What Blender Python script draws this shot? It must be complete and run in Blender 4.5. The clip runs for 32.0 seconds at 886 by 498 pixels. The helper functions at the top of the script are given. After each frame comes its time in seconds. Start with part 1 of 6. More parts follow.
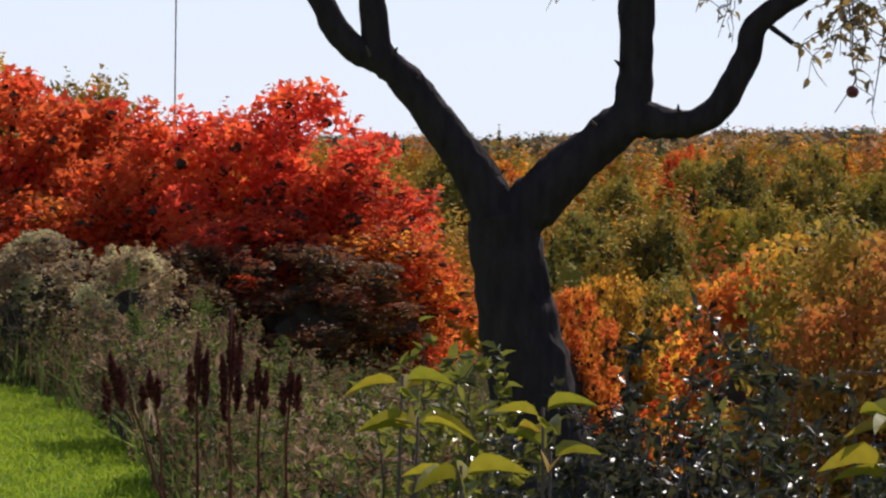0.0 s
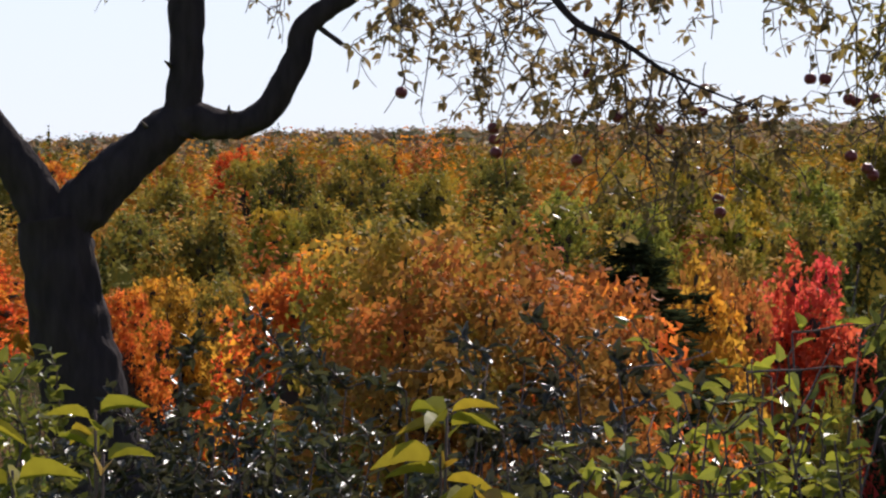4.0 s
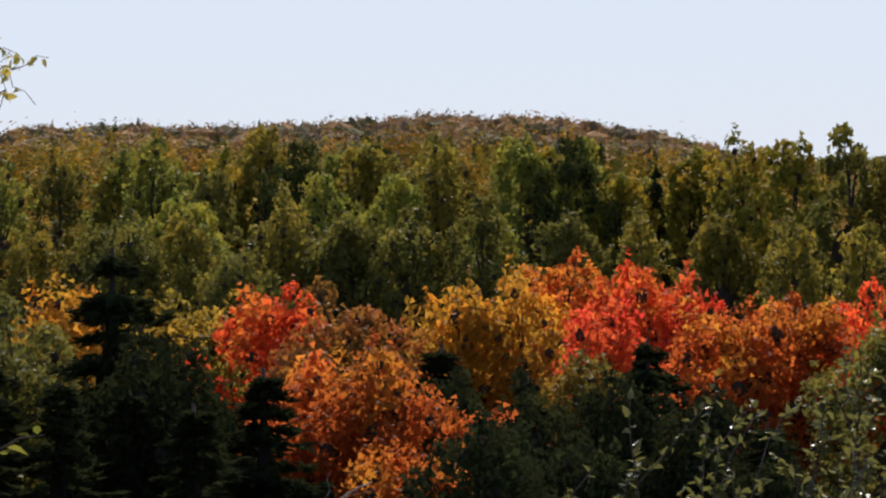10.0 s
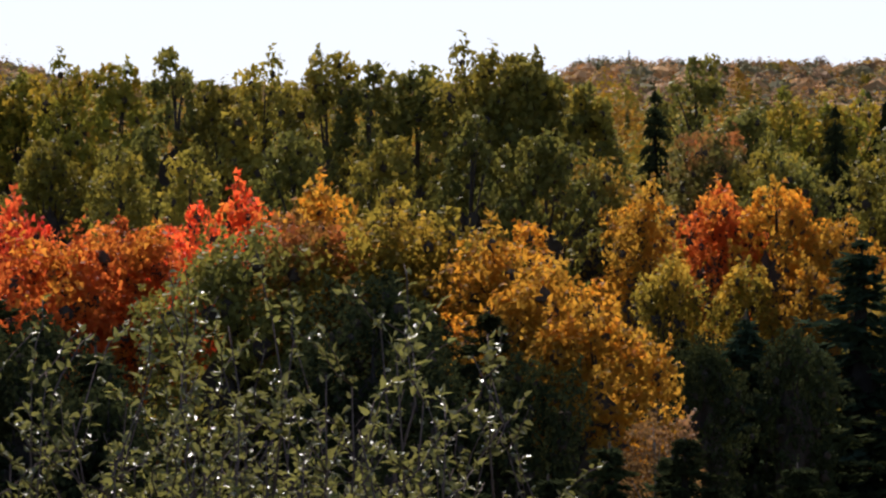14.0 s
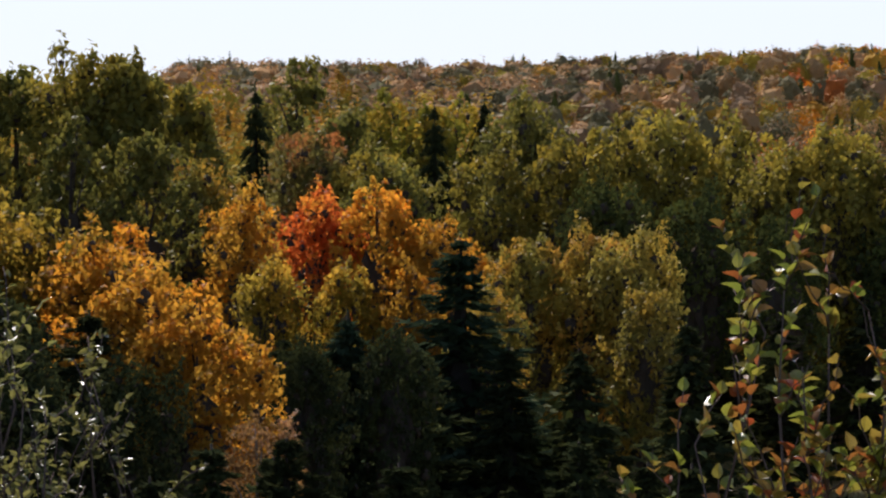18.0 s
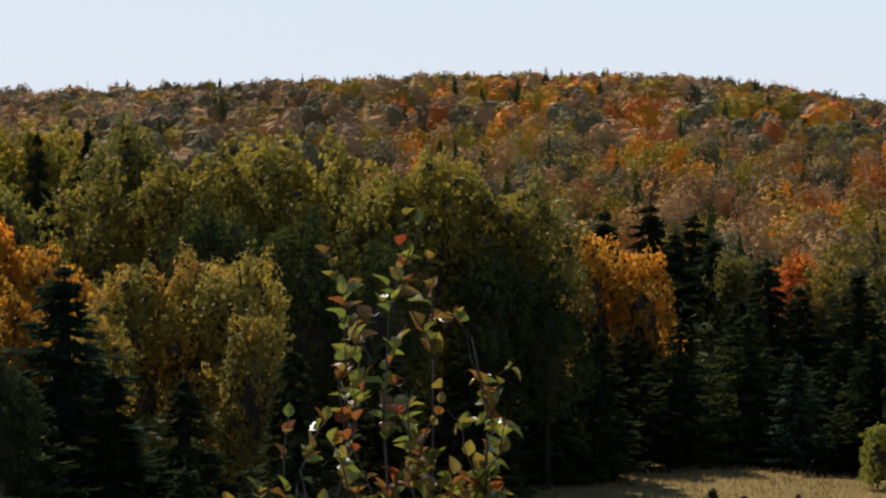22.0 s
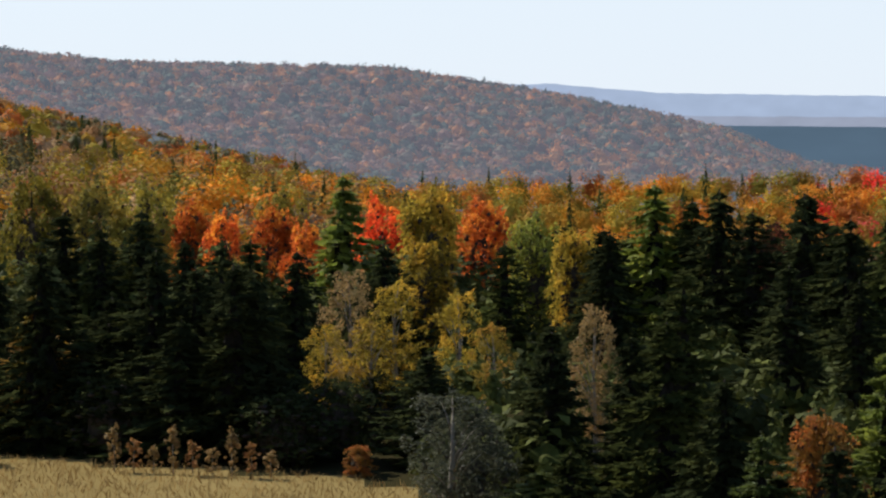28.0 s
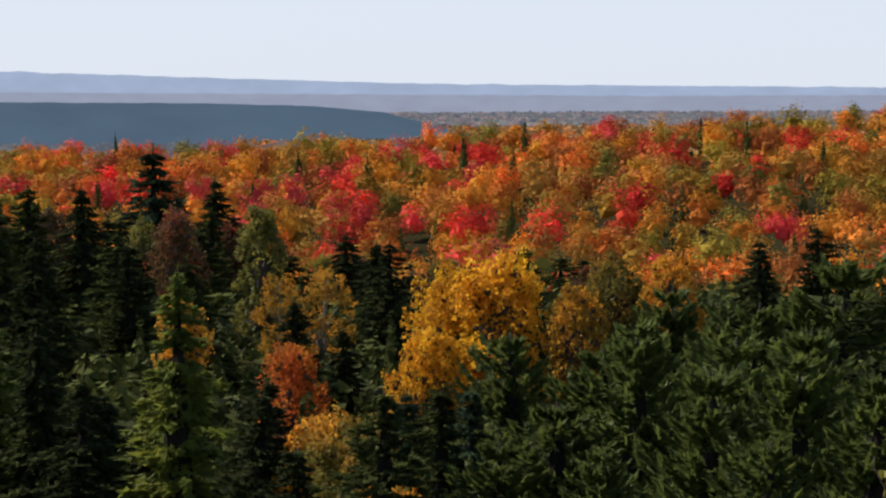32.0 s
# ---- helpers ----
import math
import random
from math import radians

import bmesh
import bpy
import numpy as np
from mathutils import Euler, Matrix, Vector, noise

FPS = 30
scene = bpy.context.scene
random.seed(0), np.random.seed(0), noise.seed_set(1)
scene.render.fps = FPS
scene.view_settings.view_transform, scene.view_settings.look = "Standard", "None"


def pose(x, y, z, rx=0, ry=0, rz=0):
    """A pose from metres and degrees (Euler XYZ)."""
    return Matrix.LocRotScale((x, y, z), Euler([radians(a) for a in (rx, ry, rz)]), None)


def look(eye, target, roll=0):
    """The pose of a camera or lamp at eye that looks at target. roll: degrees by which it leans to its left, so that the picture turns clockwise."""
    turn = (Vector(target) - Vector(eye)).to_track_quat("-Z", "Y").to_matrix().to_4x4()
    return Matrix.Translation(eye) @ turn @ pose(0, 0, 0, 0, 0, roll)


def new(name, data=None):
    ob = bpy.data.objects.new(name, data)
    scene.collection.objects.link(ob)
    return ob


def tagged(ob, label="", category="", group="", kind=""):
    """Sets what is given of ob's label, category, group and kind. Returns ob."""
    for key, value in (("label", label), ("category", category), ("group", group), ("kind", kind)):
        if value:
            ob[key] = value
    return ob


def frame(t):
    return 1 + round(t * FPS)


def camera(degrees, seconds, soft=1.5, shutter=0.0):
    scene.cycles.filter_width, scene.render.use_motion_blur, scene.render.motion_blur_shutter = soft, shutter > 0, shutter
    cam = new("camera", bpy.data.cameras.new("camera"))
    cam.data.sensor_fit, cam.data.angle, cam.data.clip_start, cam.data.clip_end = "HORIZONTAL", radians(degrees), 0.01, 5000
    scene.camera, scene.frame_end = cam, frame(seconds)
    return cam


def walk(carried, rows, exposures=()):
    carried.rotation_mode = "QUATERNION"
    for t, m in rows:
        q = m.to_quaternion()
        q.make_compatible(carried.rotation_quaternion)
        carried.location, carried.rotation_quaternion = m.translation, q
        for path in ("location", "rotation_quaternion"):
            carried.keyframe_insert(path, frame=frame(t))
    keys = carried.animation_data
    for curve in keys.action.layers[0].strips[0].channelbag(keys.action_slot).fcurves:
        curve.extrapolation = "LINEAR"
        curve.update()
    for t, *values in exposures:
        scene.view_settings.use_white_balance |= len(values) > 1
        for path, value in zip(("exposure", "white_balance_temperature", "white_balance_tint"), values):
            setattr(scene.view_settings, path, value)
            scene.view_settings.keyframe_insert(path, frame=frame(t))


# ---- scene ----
# the camera turns on one spot, at eye height on a hilltop lawn
cam = camera(16.22, 32.0, 2.3)
TURN = (
    (0.0, -0.001, -1.014, 0.791),
    (0.5, 0.360, -0.814, 0.763),
    (1.0, 0.932, -0.632, 0.831),
    (1.5, 1.491, -0.572, 0.743),
    (2.0, 2.886, -0.879, 0.702),
    (2.5, 4.371, -0.951, 0.757),
    (3.0, 5.690, -0.912, 0.779),
    (3.5, 6.989, -0.878, 0.667),
    (5.5, 11.826, -1.234, 0.041),
    (6.0, 12.991, -1.394, 0.006),
    (6.5, 14.340, -1.436, -0.114),
    (7.0, 16.131, -1.456, 0.100),
    (7.5, 18.416, -1.415, -0.013),
    (8.0, 20.955, -1.401, 0.102),
    (8.5, 23.488, -1.378, 0.105),
    (9.0, 25.130, -0.986, 0.108),
    (9.5, 25.404, -0.330, 0.178),
    (10.0, 25.400, -0.408, 0.135),
    (10.5, 25.398, -0.588, 0.120),
    (11.0, 27.213, -0.787, 0.088),
    (11.5, 31.710, -0.987, -0.018),
    (12.0, 33.357, -1.171, -0.140),
    (12.5, 34.412, -1.357, -0.108),
    (13.0, 35.479, -1.540, -0.069),
    (13.5, 36.593, -1.690, -0.058),
    (14.0, 37.762, -1.802, -0.077),
    (14.5, 38.933, -1.873, -0.062),
    (15.0, 40.096, -1.919, -0.043),
    (15.5, 41.211, -1.931, 0.030),
    (17.5, 44.573, -1.868, -0.047),
    (18.0, 45.105, -1.788, -0.046),
    (18.5, 45.539, -1.689, -0.050),
    (19.0, 45.963, -1.570, -0.005),
    (19.5, 46.419, -1.397, 0.136),
    (20.0, 47.198, -1.254, 0.176),
    (20.5, 48.432, -1.208, 0.174),
    (21.0, 49.749, -1.228, 0.132),
    (21.5, 51.068, -1.271, 0.099),
    (22.0, 52.376, -1.308, -0.011),
    (22.5, 53.688, -1.356, -0.101),
    (23.0, 54.996, -1.401, -0.162),
    (23.5, 56.306, -1.443, -0.170),
    (24.0, 57.600, -1.484, -0.266),
    (24.5, 58.882, -1.528, -0.365),
    (26.5, 65.493, -2.037, -0.090),
    (27.0, 67.592, -2.151, -0.213),
    (27.5, 69.800, -2.247, -0.187),
    (28.0, 71.982, -2.316, -0.218),
    (28.5, 74.171, -2.391, -0.278),
    (29.0, 76.353, -2.452, -0.259),
    (29.5, 78.537, -2.520, -0.303),
    (30.0, 80.724, -2.569, -0.280),
    (30.5, 82.811, -2.618, -0.308),
    (31.0, 84.654, -2.632, -0.228),
    (31.5, 86.397, -2.691, -0.210),
    (32.0, 88.400, -2.844, -0.263),
)
# seconds, stops, kelvin, tint
EXPOSURES = (
    (0.0, 0.10, 6250, 15), (3.5, 0.15, 6250, 16), (5.5, 0.36, 6200, 17), (6.5, 0.36, 6200, 18), (8.0, 0.22, 6200, 18), (9.0, 0.16, 6250, 16), (9.7, 0.0, 6250, 15), (11.0, -0.14, 6250, 14), (12.0, -0.02, 6250, 15), (13.0, -0.08, 6250, 15),
    (14.0, 0.28, 6250, 17), (17.5, 0.22, 6250, 16), (19.5, 0.24, 6250, 15), (20.0, 0.16, 6250, 14), (20.6, -0.02, 6250, 13), (24.5, -0.05, 6200, 11), (27.0, 0.15, 6250, 9), (29.0, 0.10, 6250, 9), (30.0, 0.15, 6250, 10), (31.0, 0.10, 6250, 11), (31.6, 0.0, 6250, 12), (32.0, 0.0, 6250, 12),
)
walk(cam, [(t, pose(0, 0, 1.6, 90 + pitch, -roll, -yaw)) for t, yaw, pitch, roll in TURN], EXPOSURES)

# ---- light ----
SUN_AZ, SUN_EL = 28.0, 40.0
world = bpy.data.worlds.new("sky")
scene.world = world
world.use_nodes = True
wn = world.node_tree.nodes
sky = wn.new("ShaderNodeTexSky")
sky.sky_type, sky.sun_disc = "NISHITA", False
sky.sun_elevation, sky.sun_rotation = radians(SUN_EL), radians(SUN_AZ)
sky.air_density, sky.dust_density, sky.ozone_density, sky.altitude = 1.0, 0.2, 2.0, 400
# a pale haze that thins out upwards
coord, split, fade, haze_mix = wn.new("ShaderNodeTexCoord"), wn.new("ShaderNodeSeparateXYZ"), wn.new("ShaderNodeMapRange"), wn.new("ShaderNodeMix")
haze_mix.data_type = "RGBA"
haze_mix.inputs[7].default_value = (7.45, 8.05, 8.85, 1)
fade.interpolation_type = "SMOOTHSTEP"
fade.inputs["From Min"].default_value, fade.inputs["From Max"].default_value = 0.0, 0.45
fade.inputs["To Min"].default_value, fade.inputs["To Max"].default_value = 0.9, 0.0
wl = world.node_tree.links
wl.new(coord.outputs["Generated"], split.inputs[0])
wl.new(split.outputs["Z"], fade.inputs["Value"])
wl.new(fade.outputs[0], haze_mix.inputs[0])
wl.new(sky.outputs[0], haze_mix.inputs[6])
wl.new(haze_mix.outputs[2], wn["Background"].inputs[0])
wn["Background"].inputs[1].default_value = 0.10
sun = new("sun", bpy.data.lights.new("sun", "SUN"))
sun.data.energy, sun.data.angle, sun.data.color = 5.0, radians(0.5), (1.0, 0.92, 0.80)
sun_way = Vector((math.sin(radians(SUN_AZ)) * math.cos(radians(SUN_EL)), math.cos(radians(SUN_AZ)) * math.cos(radians(SUN_EL)), math.sin(radians(SUN_EL))))
sun.matrix_world = look(sun_way * 50, (0, 0, 0))

# ---- materials ----
def nodes_of(name):
    m = bpy.data.materials.new(name)
    m.use_nodes = True
    return m, m.node_tree.nodes, m.node_tree.links


def ramp_mix(n, l, fac, a, b):
    mix = n.new("ShaderNodeMix")
    mix.data_type = "RGBA"
    mix.inputs[6].default_value, mix.inputs[7].default_value = (*a, 1), (*b, 1)
    l.new(fac, mix.inputs[0])
    return mix.outputs[2]


def leaf_shader(m, n, l, colour, rough=0.6, glow=0.44, gloss=0.12, wave=0.0):
    """Thin leaves: a glossy face that lets part of the light through."""
    face = n["Principled BSDF"]
    face.inputs["Roughness"].default_value = rough
    face.inputs["Specular IOR Level"].default_value = gloss
    face.inputs["IOR"].default_value = 1.7 if gloss > 0.7 else 1.5
    l.new(colour, face.inputs["Base Color"])
    if wave:
        co, tex, bump = n.new("ShaderNodeTexCoord"), n.new("ShaderNodeTexNoise"), n.new("ShaderNodeBump")
        tex.inputs["Scale"].default_value = 28
        bump.inputs["Strength"].default_value, bump.inputs["Distance"].default_value = wave, 0.03
        l.new(co.outputs["Object"], tex.inputs["Vector"])
        l.new(tex.outputs[0], bump.inputs["Height"])
        l.new(bump.outputs[0], face.inputs["Normal"])
    back = n.new("ShaderNodeBsdfTranslucent")
    l.new(colour, back.inputs["Color"])
    both = n.new("ShaderNodeMixShader")
    both.inputs[0].default_value = glow
    l.new(face.outputs[0], both.inputs[1])
    l.new(back.outputs[0], both.inputs[2])
    l.new(both.outputs[0], n["Material Output"].inputs[0])


def foliage(name, a, b, c, patch=0.25, rough=0.6, glow=0.44, gloss=0.12, wave=0.0):
    """Leaves between two colours one by one, with patches of a third."""
    m, n, l = nodes_of(name)
    geo, info = n.new("ShaderNodeNewGeometry"), n.new("ShaderNodeObjectInfo")
    one = ramp_mix(n, l, geo.outputs["Random Per Island"], a, b)
    co, tex = n.new("ShaderNodeTexCoord"), n.new("ShaderNodeTexNoise")
    tex.inputs["Scale"].default_value, tex.inputs["Detail"].default_value = 0.45, 2
    l.new(co.outputs["Object"], tex.inputs["Vector"])
    step = n.new("ShaderNodeMapRange")
    step.inputs["From Min"].default_value, step.inputs["From Max"].default_value = 0.62 - patch, 0.78 - patch
    l.new(tex.outputs[0], step.inputs["Value"])
    mix = n.new("ShaderNodeMix")
    mix.data_type = "RGBA"
    mix.inputs[7].default_value = (*c, 1)
    l.new(step.outputs[0], mix.inputs[0])
    l.new(one, mix.inputs[6])
    hsv, val = n.new("ShaderNodeHueSaturation"), n.new("ShaderNodeMapRange")
    val.inputs["To Min"].default_value, val.inputs["To Max"].default_value = 0.75, 1.2
    l.new(info.outputs["Random"], val.inputs["Value"])
    l.new(val.outputs[0], hsv.inputs["Value"])
    l.new(mix.outputs[2], hsv.inputs["Color"])
    leaf_shader(m, n, l, hsv.outputs[0], rough, glow, gloss, wave)
    return m


def leaf_by_leaf(name, colours, rough=0.3, glow=0.5, gloss=0.45):
    """Leaves that are objects of their own, each with one of the colours."""
    m, n, l = nodes_of(name)
    info, ramp = n.new("ShaderNodeObjectInfo"), n.new("ShaderNodeValToRGB")
    stops = ramp.color_ramp.elements
    for i, c in enumerate(colours):
        e = stops[i] if i < 2 else stops.new(0.5)
        e.position, e.color = i / (len(colours) - 1), (*c, 1)
    l.new(info.outputs["Random"], ramp.inputs[0])
    co, tex, hsv, val = n.new("ShaderNodeTexCoord"), n.new("ShaderNodeTexNoise"), n.new("ShaderNodeHueSaturation"), n.new("ShaderNodeMapRange")
    tex.inputs["Scale"].default_value = 45
    val.inputs["To Min"].default_value, val.inputs["To Max"].default_value = 0.7, 1.3
    l.new(co.outputs["Object"], tex.inputs["Vector"])
    l.new(tex.outputs[0], val.inputs["Value"])
    l.new(val.outputs[0], hsv.inputs["Value"])
    l.new(ramp.outputs[0], hsv.inputs["Color"])
    leaf_shader(m, n, l, hsv.outputs[0], rough, glow, gloss)
    return m


def bark(name, a, b, scale=9.0):
    m, n, l = nodes_of(name)
    co, tex, mp = n.new("ShaderNodeTexCoord"), n.new("ShaderNodeTexNoise"), n.new("ShaderNodeMapping")
    mp.inputs["Scale"].default_value = (1, 1, 0.25)
    tex.inputs["Scale"].default_value, tex.inputs["Detail"].default_value = scale, 6
    l.new(co.outputs["Object"], mp.inputs[0])
    l.new(mp.outputs[0], tex.inputs["Vector"])
    l.new(ramp_mix(n, l, tex.outputs[0], a, b), n["Principled BSDF"].inputs["Base Color"])
    n["Principled BSDF"].inputs["Roughness"].default_value = 0.95
    n["Principled BSDF"].inputs["Specular IOR Level"].default_value = 0.08
    bump = n.new("ShaderNodeBump")
    bump.inputs["Strength"].default_value, bump.inputs["Distance"].default_value = 0.8, 0.02
    l.new(tex.outputs[0], bump.inputs["Height"])
    l.new(bump.outputs[0], n["Principled BSDF"].inputs["Normal"])
    return m


def soil(name, a, b, c, s1, s2):
    m, n, l = nodes_of(name)
    co = n.new("ShaderNodeTexCoord")
    big, fine = n.new("ShaderNodeTexNoise"), n.new("ShaderNodeTexNoise")
    big.inputs["Scale"].default_value, fine.inputs["Scale"].default_value = s1, s2
    fine.inputs["Detail"].default_value = 5
    for q in (big, fine):
        l.new(co.outputs["Object"], q.inputs["Vector"])
    first = ramp_mix(n, l, fine.outputs[0], a, b)
    mix = n.new("ShaderNodeMix")
    mix.data_type = "RGBA"
    mix.inputs[7].default_value = (*c, 1)
    l.new(big.outputs[0], mix.inputs[0])
    l.new(first, mix.inputs[6])
    l.new(mix.outputs[2], n["Principled BSDF"].inputs["Base Color"])
    n["Principled BSDF"].inputs["Roughness"].default_value = 1.0
    n["Principled BSDF"].inputs["Specular IOR Level"].default_value = 0.0
    return m


def tinted(name, rough=0.7, glow=0.24, least=0.78, most=1.2):
    """Foliage of joined woods: the colour of each tree is stored on its leaves."""
    m, n, l = nodes_of(name)
    at, geo, hsv, val = n.new("ShaderNodeAttribute"), n.new("ShaderNodeNewGeometry"), n.new("ShaderNodeHueSaturation"), n.new("ShaderNodeMapRange")
    at.attribute_name = "tint"
    val.inputs["To Min"].default_value, val.inputs["To Max"].default_value = least, most
    l.new(geo.outputs["Random Per Island"], val.inputs["Value"])
    l.new(val.outputs[0], hsv.inputs["Value"])
    l.new(at.outputs["Color"], hsv.inputs["Color"])
    leaf_shader(m, n, l, hsv.outputs[0], rough, glow, 0.05)
    return m


# colours of the leaves: one by one between the first two, in patches the third
TONES = {
    "pine": ((0.140, 0.170, 0.038), (0.190, 0.215, 0.045), (0.105, 0.130, 0.030)),
    # maroon also serves as the shade low on the red bushes
    "maroon": ((0.230, 0.055, 0.035), (0.330, 0.100, 0.040), (0.140, 0.080, 0.032)),
    "silver": ((0.488, 0.439, 0.195), (0.715, 0.634, 0.308), (0.374, 0.26, 0.146)),
    "gold": ((0.520, 0.300, 0.030), (0.620, 0.380, 0.050), (0.300, 0.220, 0.030)),
    "amber": ((0.700, 0.250, 0.020), (0.720, 0.340, 0.030), (0.460, 0.250, 0.030)),
    "sun": ((0.800, 0.420, 0.020), (0.800, 0.500, 0.030), (0.660, 0.320, 0.020)),
    "ember": ((0.740, 0.260, 0.030), (0.740, 0.340, 0.040), (0.640, 0.150, 0.030)),
    "flame": ((0.800, 0.190, 0.030), (0.780, 0.280, 0.040), (0.780, 0.110, 0.030)),
    "scarlet": ((0.800, 0.050, 0.036), (0.820, 0.095, 0.042), (0.740, 0.140, 0.036)),
    "cherry": ((0.800, 0.100, 0.036), (0.800, 0.230, 0.042), (0.700, 0.080, 0.036)),
    "crimson": ((0.800, 0.068, 0.068), (0.800, 0.121, 0.095), (0.743, 0.135, 0.054)),
    "peach": ((0.743, 0.243, 0.068), (0.675, 0.297, 0.068), (0.405, 0.270, 0.054)),
    "rust": ((0.466, 0.139, 0.031), (0.559, 0.186, 0.047), (0.31, 0.155, 0.031)),
    "russet": ((0.459, 0.135, 0.041), (0.351, 0.162, 0.041), (0.189, 0.162, 0.041)),
    "bronze": ((0.454, 0.227, 0.046), (0.544, 0.288, 0.046), (0.272, 0.197, 0.03)),
    "ochre": ((0.382, 0.223, 0.032), (0.51, 0.271, 0.032), (0.208, 0.176, 0.032)),
    "dusty": ((0.459, 0.230, 0.108), (0.405, 0.216, 0.081), (0.297, 0.162, 0.054)),
    "brown": ((0.130, 0.078, 0.039), (0.182, 0.104, 0.039), (0.104, 0.078, 0.039)),
    "tan": ((0.405, 0.243, 0.095), (0.486, 0.297, 0.108), (0.297, 0.203, 0.081)),
    "yellow": ((0.572, 0.342, 0.031), (0.5, 0.31, 0.031), (0.25, 0.233, 0.031)),
    "lemon": ((0.466, 0.297, 0.041), (0.373, 0.257, 0.041), (0.248, 0.203, 0.041)),
    "lime": ((0.356, 0.342, 0.047), (0.465, 0.373, 0.047), (0.25, 0.265, 0.047)),
    "olive": ((0.37, 0.274, 0.035), (0.445, 0.316, 0.041), (0.248, 0.208, 0.035)),
    "moss": ((0.245, 0.21, 0.038), (0.303, 0.242, 0.04), (0.16, 0.152, 0.033)),
    "grey": ((0.105, 0.112, 0.063), (0.133, 0.133, 0.077), (0.077, 0.084, 0.049)),
    "fir": ((0.088, 0.1, 0.025), (0.119, 0.131, 0.03), (0.06, 0.07, 0.022)),
    "spruce": ((0.054, 0.062, 0.022), (0.081, 0.089, 0.027), (0.041, 0.049, 0.02)),
    "greyfir": ((0.065, 0.091, 0.052), (0.091, 0.117, 0.065), (0.052, 0.078, 0.039)),
    "larch": ((0.23, 0.265, 0.04), (0.299, 0.299, 0.046), (0.161, 0.196, 0.034)),
}
GLOWING = ("scarlet", "flame", "ember", "amber", "sun", "crimson", "peach", "gold", "cherry")
NEEDLES = ("spruce", "fir", "greyfir")
LEAF = {k: foliage("leaves_" + k, *v, glow=0.68 if k in GLOWING else 0.25 if k in NEEDLES else 0.46, gloss=0.0 if k in NEEDLES else 0.12) for k, v in TONES.items()}
BARK_DARK = bark("bark_dark", (0.035, 0.028, 0.024), (0.085, 0.07, 0.06))
BARK_PALE = bark("bark_pale", (0.16, 0.14, 0.11), (0.30, 0.27, 0.22))
# dark hull colours that paint the shade inside the crowns
CROWN_SHADE = soil("crown_shade", (0.050, 0.038, 0.034), (0.110, 0.082, 0.066), (0.060, 0.052, 0.036), 0.8, 6.0)
FIR_SHADE = soil("fir_shade", (0.016, 0.013, 0.014), (0.038, 0.030, 0.027), (0.022, 0.022, 0.016), 0.8, 6.0)
WOOD_TINT = tinted("woodland_leaves", 0.8, 0.15, 0.82, 1.15)
HAZY_TINT = tinted("distant_leaves_haze", 0.9, 0.15, 0.94, 1.06)
# the farthest woods are a backdrop: haze is painted over their leaves as glow
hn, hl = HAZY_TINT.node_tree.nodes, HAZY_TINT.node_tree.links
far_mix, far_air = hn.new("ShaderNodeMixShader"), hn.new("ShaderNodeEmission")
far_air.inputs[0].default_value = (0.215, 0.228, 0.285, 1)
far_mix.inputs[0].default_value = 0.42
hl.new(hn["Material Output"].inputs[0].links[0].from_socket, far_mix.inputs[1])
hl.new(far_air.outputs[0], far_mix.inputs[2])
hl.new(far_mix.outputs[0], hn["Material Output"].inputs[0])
SOIL_WOOD = soil("forest_floor", (0.02, 0.016, 0.01), (0.05, 0.035, 0.018), (0.04, 0.04, 0.015), 0.05, 1.3)

SOIL_LAWN = soil("lawn_soil", (0.07, 0.14, 0.012), (0.11, 0.19, 0.02), (0.09, 0.16, 0.02), 0.6, 9.0)
SOIL_MEADOW = soil("meadow_soil", (0.26, 0.19, 0.07), (0.36, 0.27, 0.11), (0.22, 0.16, 0.06), 0.15, 3.0)


# ---- meshes ----
def mesh_from(name, verts, faces, mats, smooth=False):
    me = bpy.data.meshes.new(name)
    me.from_pydata(np.asarray(verts).tolist(), [], np.asarray(faces).tolist() if not isinstance(faces, list) else faces)
    for q in mats:
        me.materials.append(q)
    if smooth:
        me.shade_smooth()
    me.update()
    return me


def part(name, me, parent, label="", material=None):
    ob = new(name, me)
    ob.parent = parent
    if name in ("leaf_spray", "plume"):
        ob["kind"] = "stuff"
    if material is not None:
        ob.material_slots[0].link = "OBJECT"
        ob.material_slots[0].material = material
    return tagged(ob, label) if label else ob


def tube(path, radii, sides=6):
    """Verts and faces of a tapered tube along a path."""
    path = [Vector(p) for p in path]
    verts, faces = [], []
    for i, p in enumerate(path):
        way = (path[min(i + 1, len(path) - 1)] - path[max(i - 1, 0)]).normalized()
        side = way.cross(Vector((0.31, 0.95, 0.02))).normalized()
        up = side.cross(way)
        for k in range(sides):
            a = 2 * math.pi * k / sides
            verts.append(p + (side * math.cos(a) + up * math.sin(a)) * radii[i])
    for i in range(len(path) - 1):
        for k in range(sides):
            a, b = i * sides + k, i * sides + (k + 1) % sides
            faces.append((a, b, b + sides, a + sides))
    faces.append(tuple(range(sides))[::-1])
    faces.append(tuple(range((len(path) - 1) * sides, len(path) * sides)))
    return verts, faces


def tubes(list_of):
    verts, faces = [], []
    for v, f in list_of:
        k = len(verts)
        verts += v
        faces += [tuple(i + k for i in q) for q in f]
    return verts, faces


def frames_at(rng, n, out, wild):
    """Leaf axes: a along the leaf, b across it, c its face, which leans outward."""
    c = rng.normal(size=(n, 3)) * wild
    if out is not None:
        c += out
    c /= np.linalg.norm(c, axis=1)[:, None]
    a = np.cross(c, rng.normal(size=(n, 3)))
    a /= np.linalg.norm(a, axis=1)[:, None]
    return a, np.cross(c, a), c


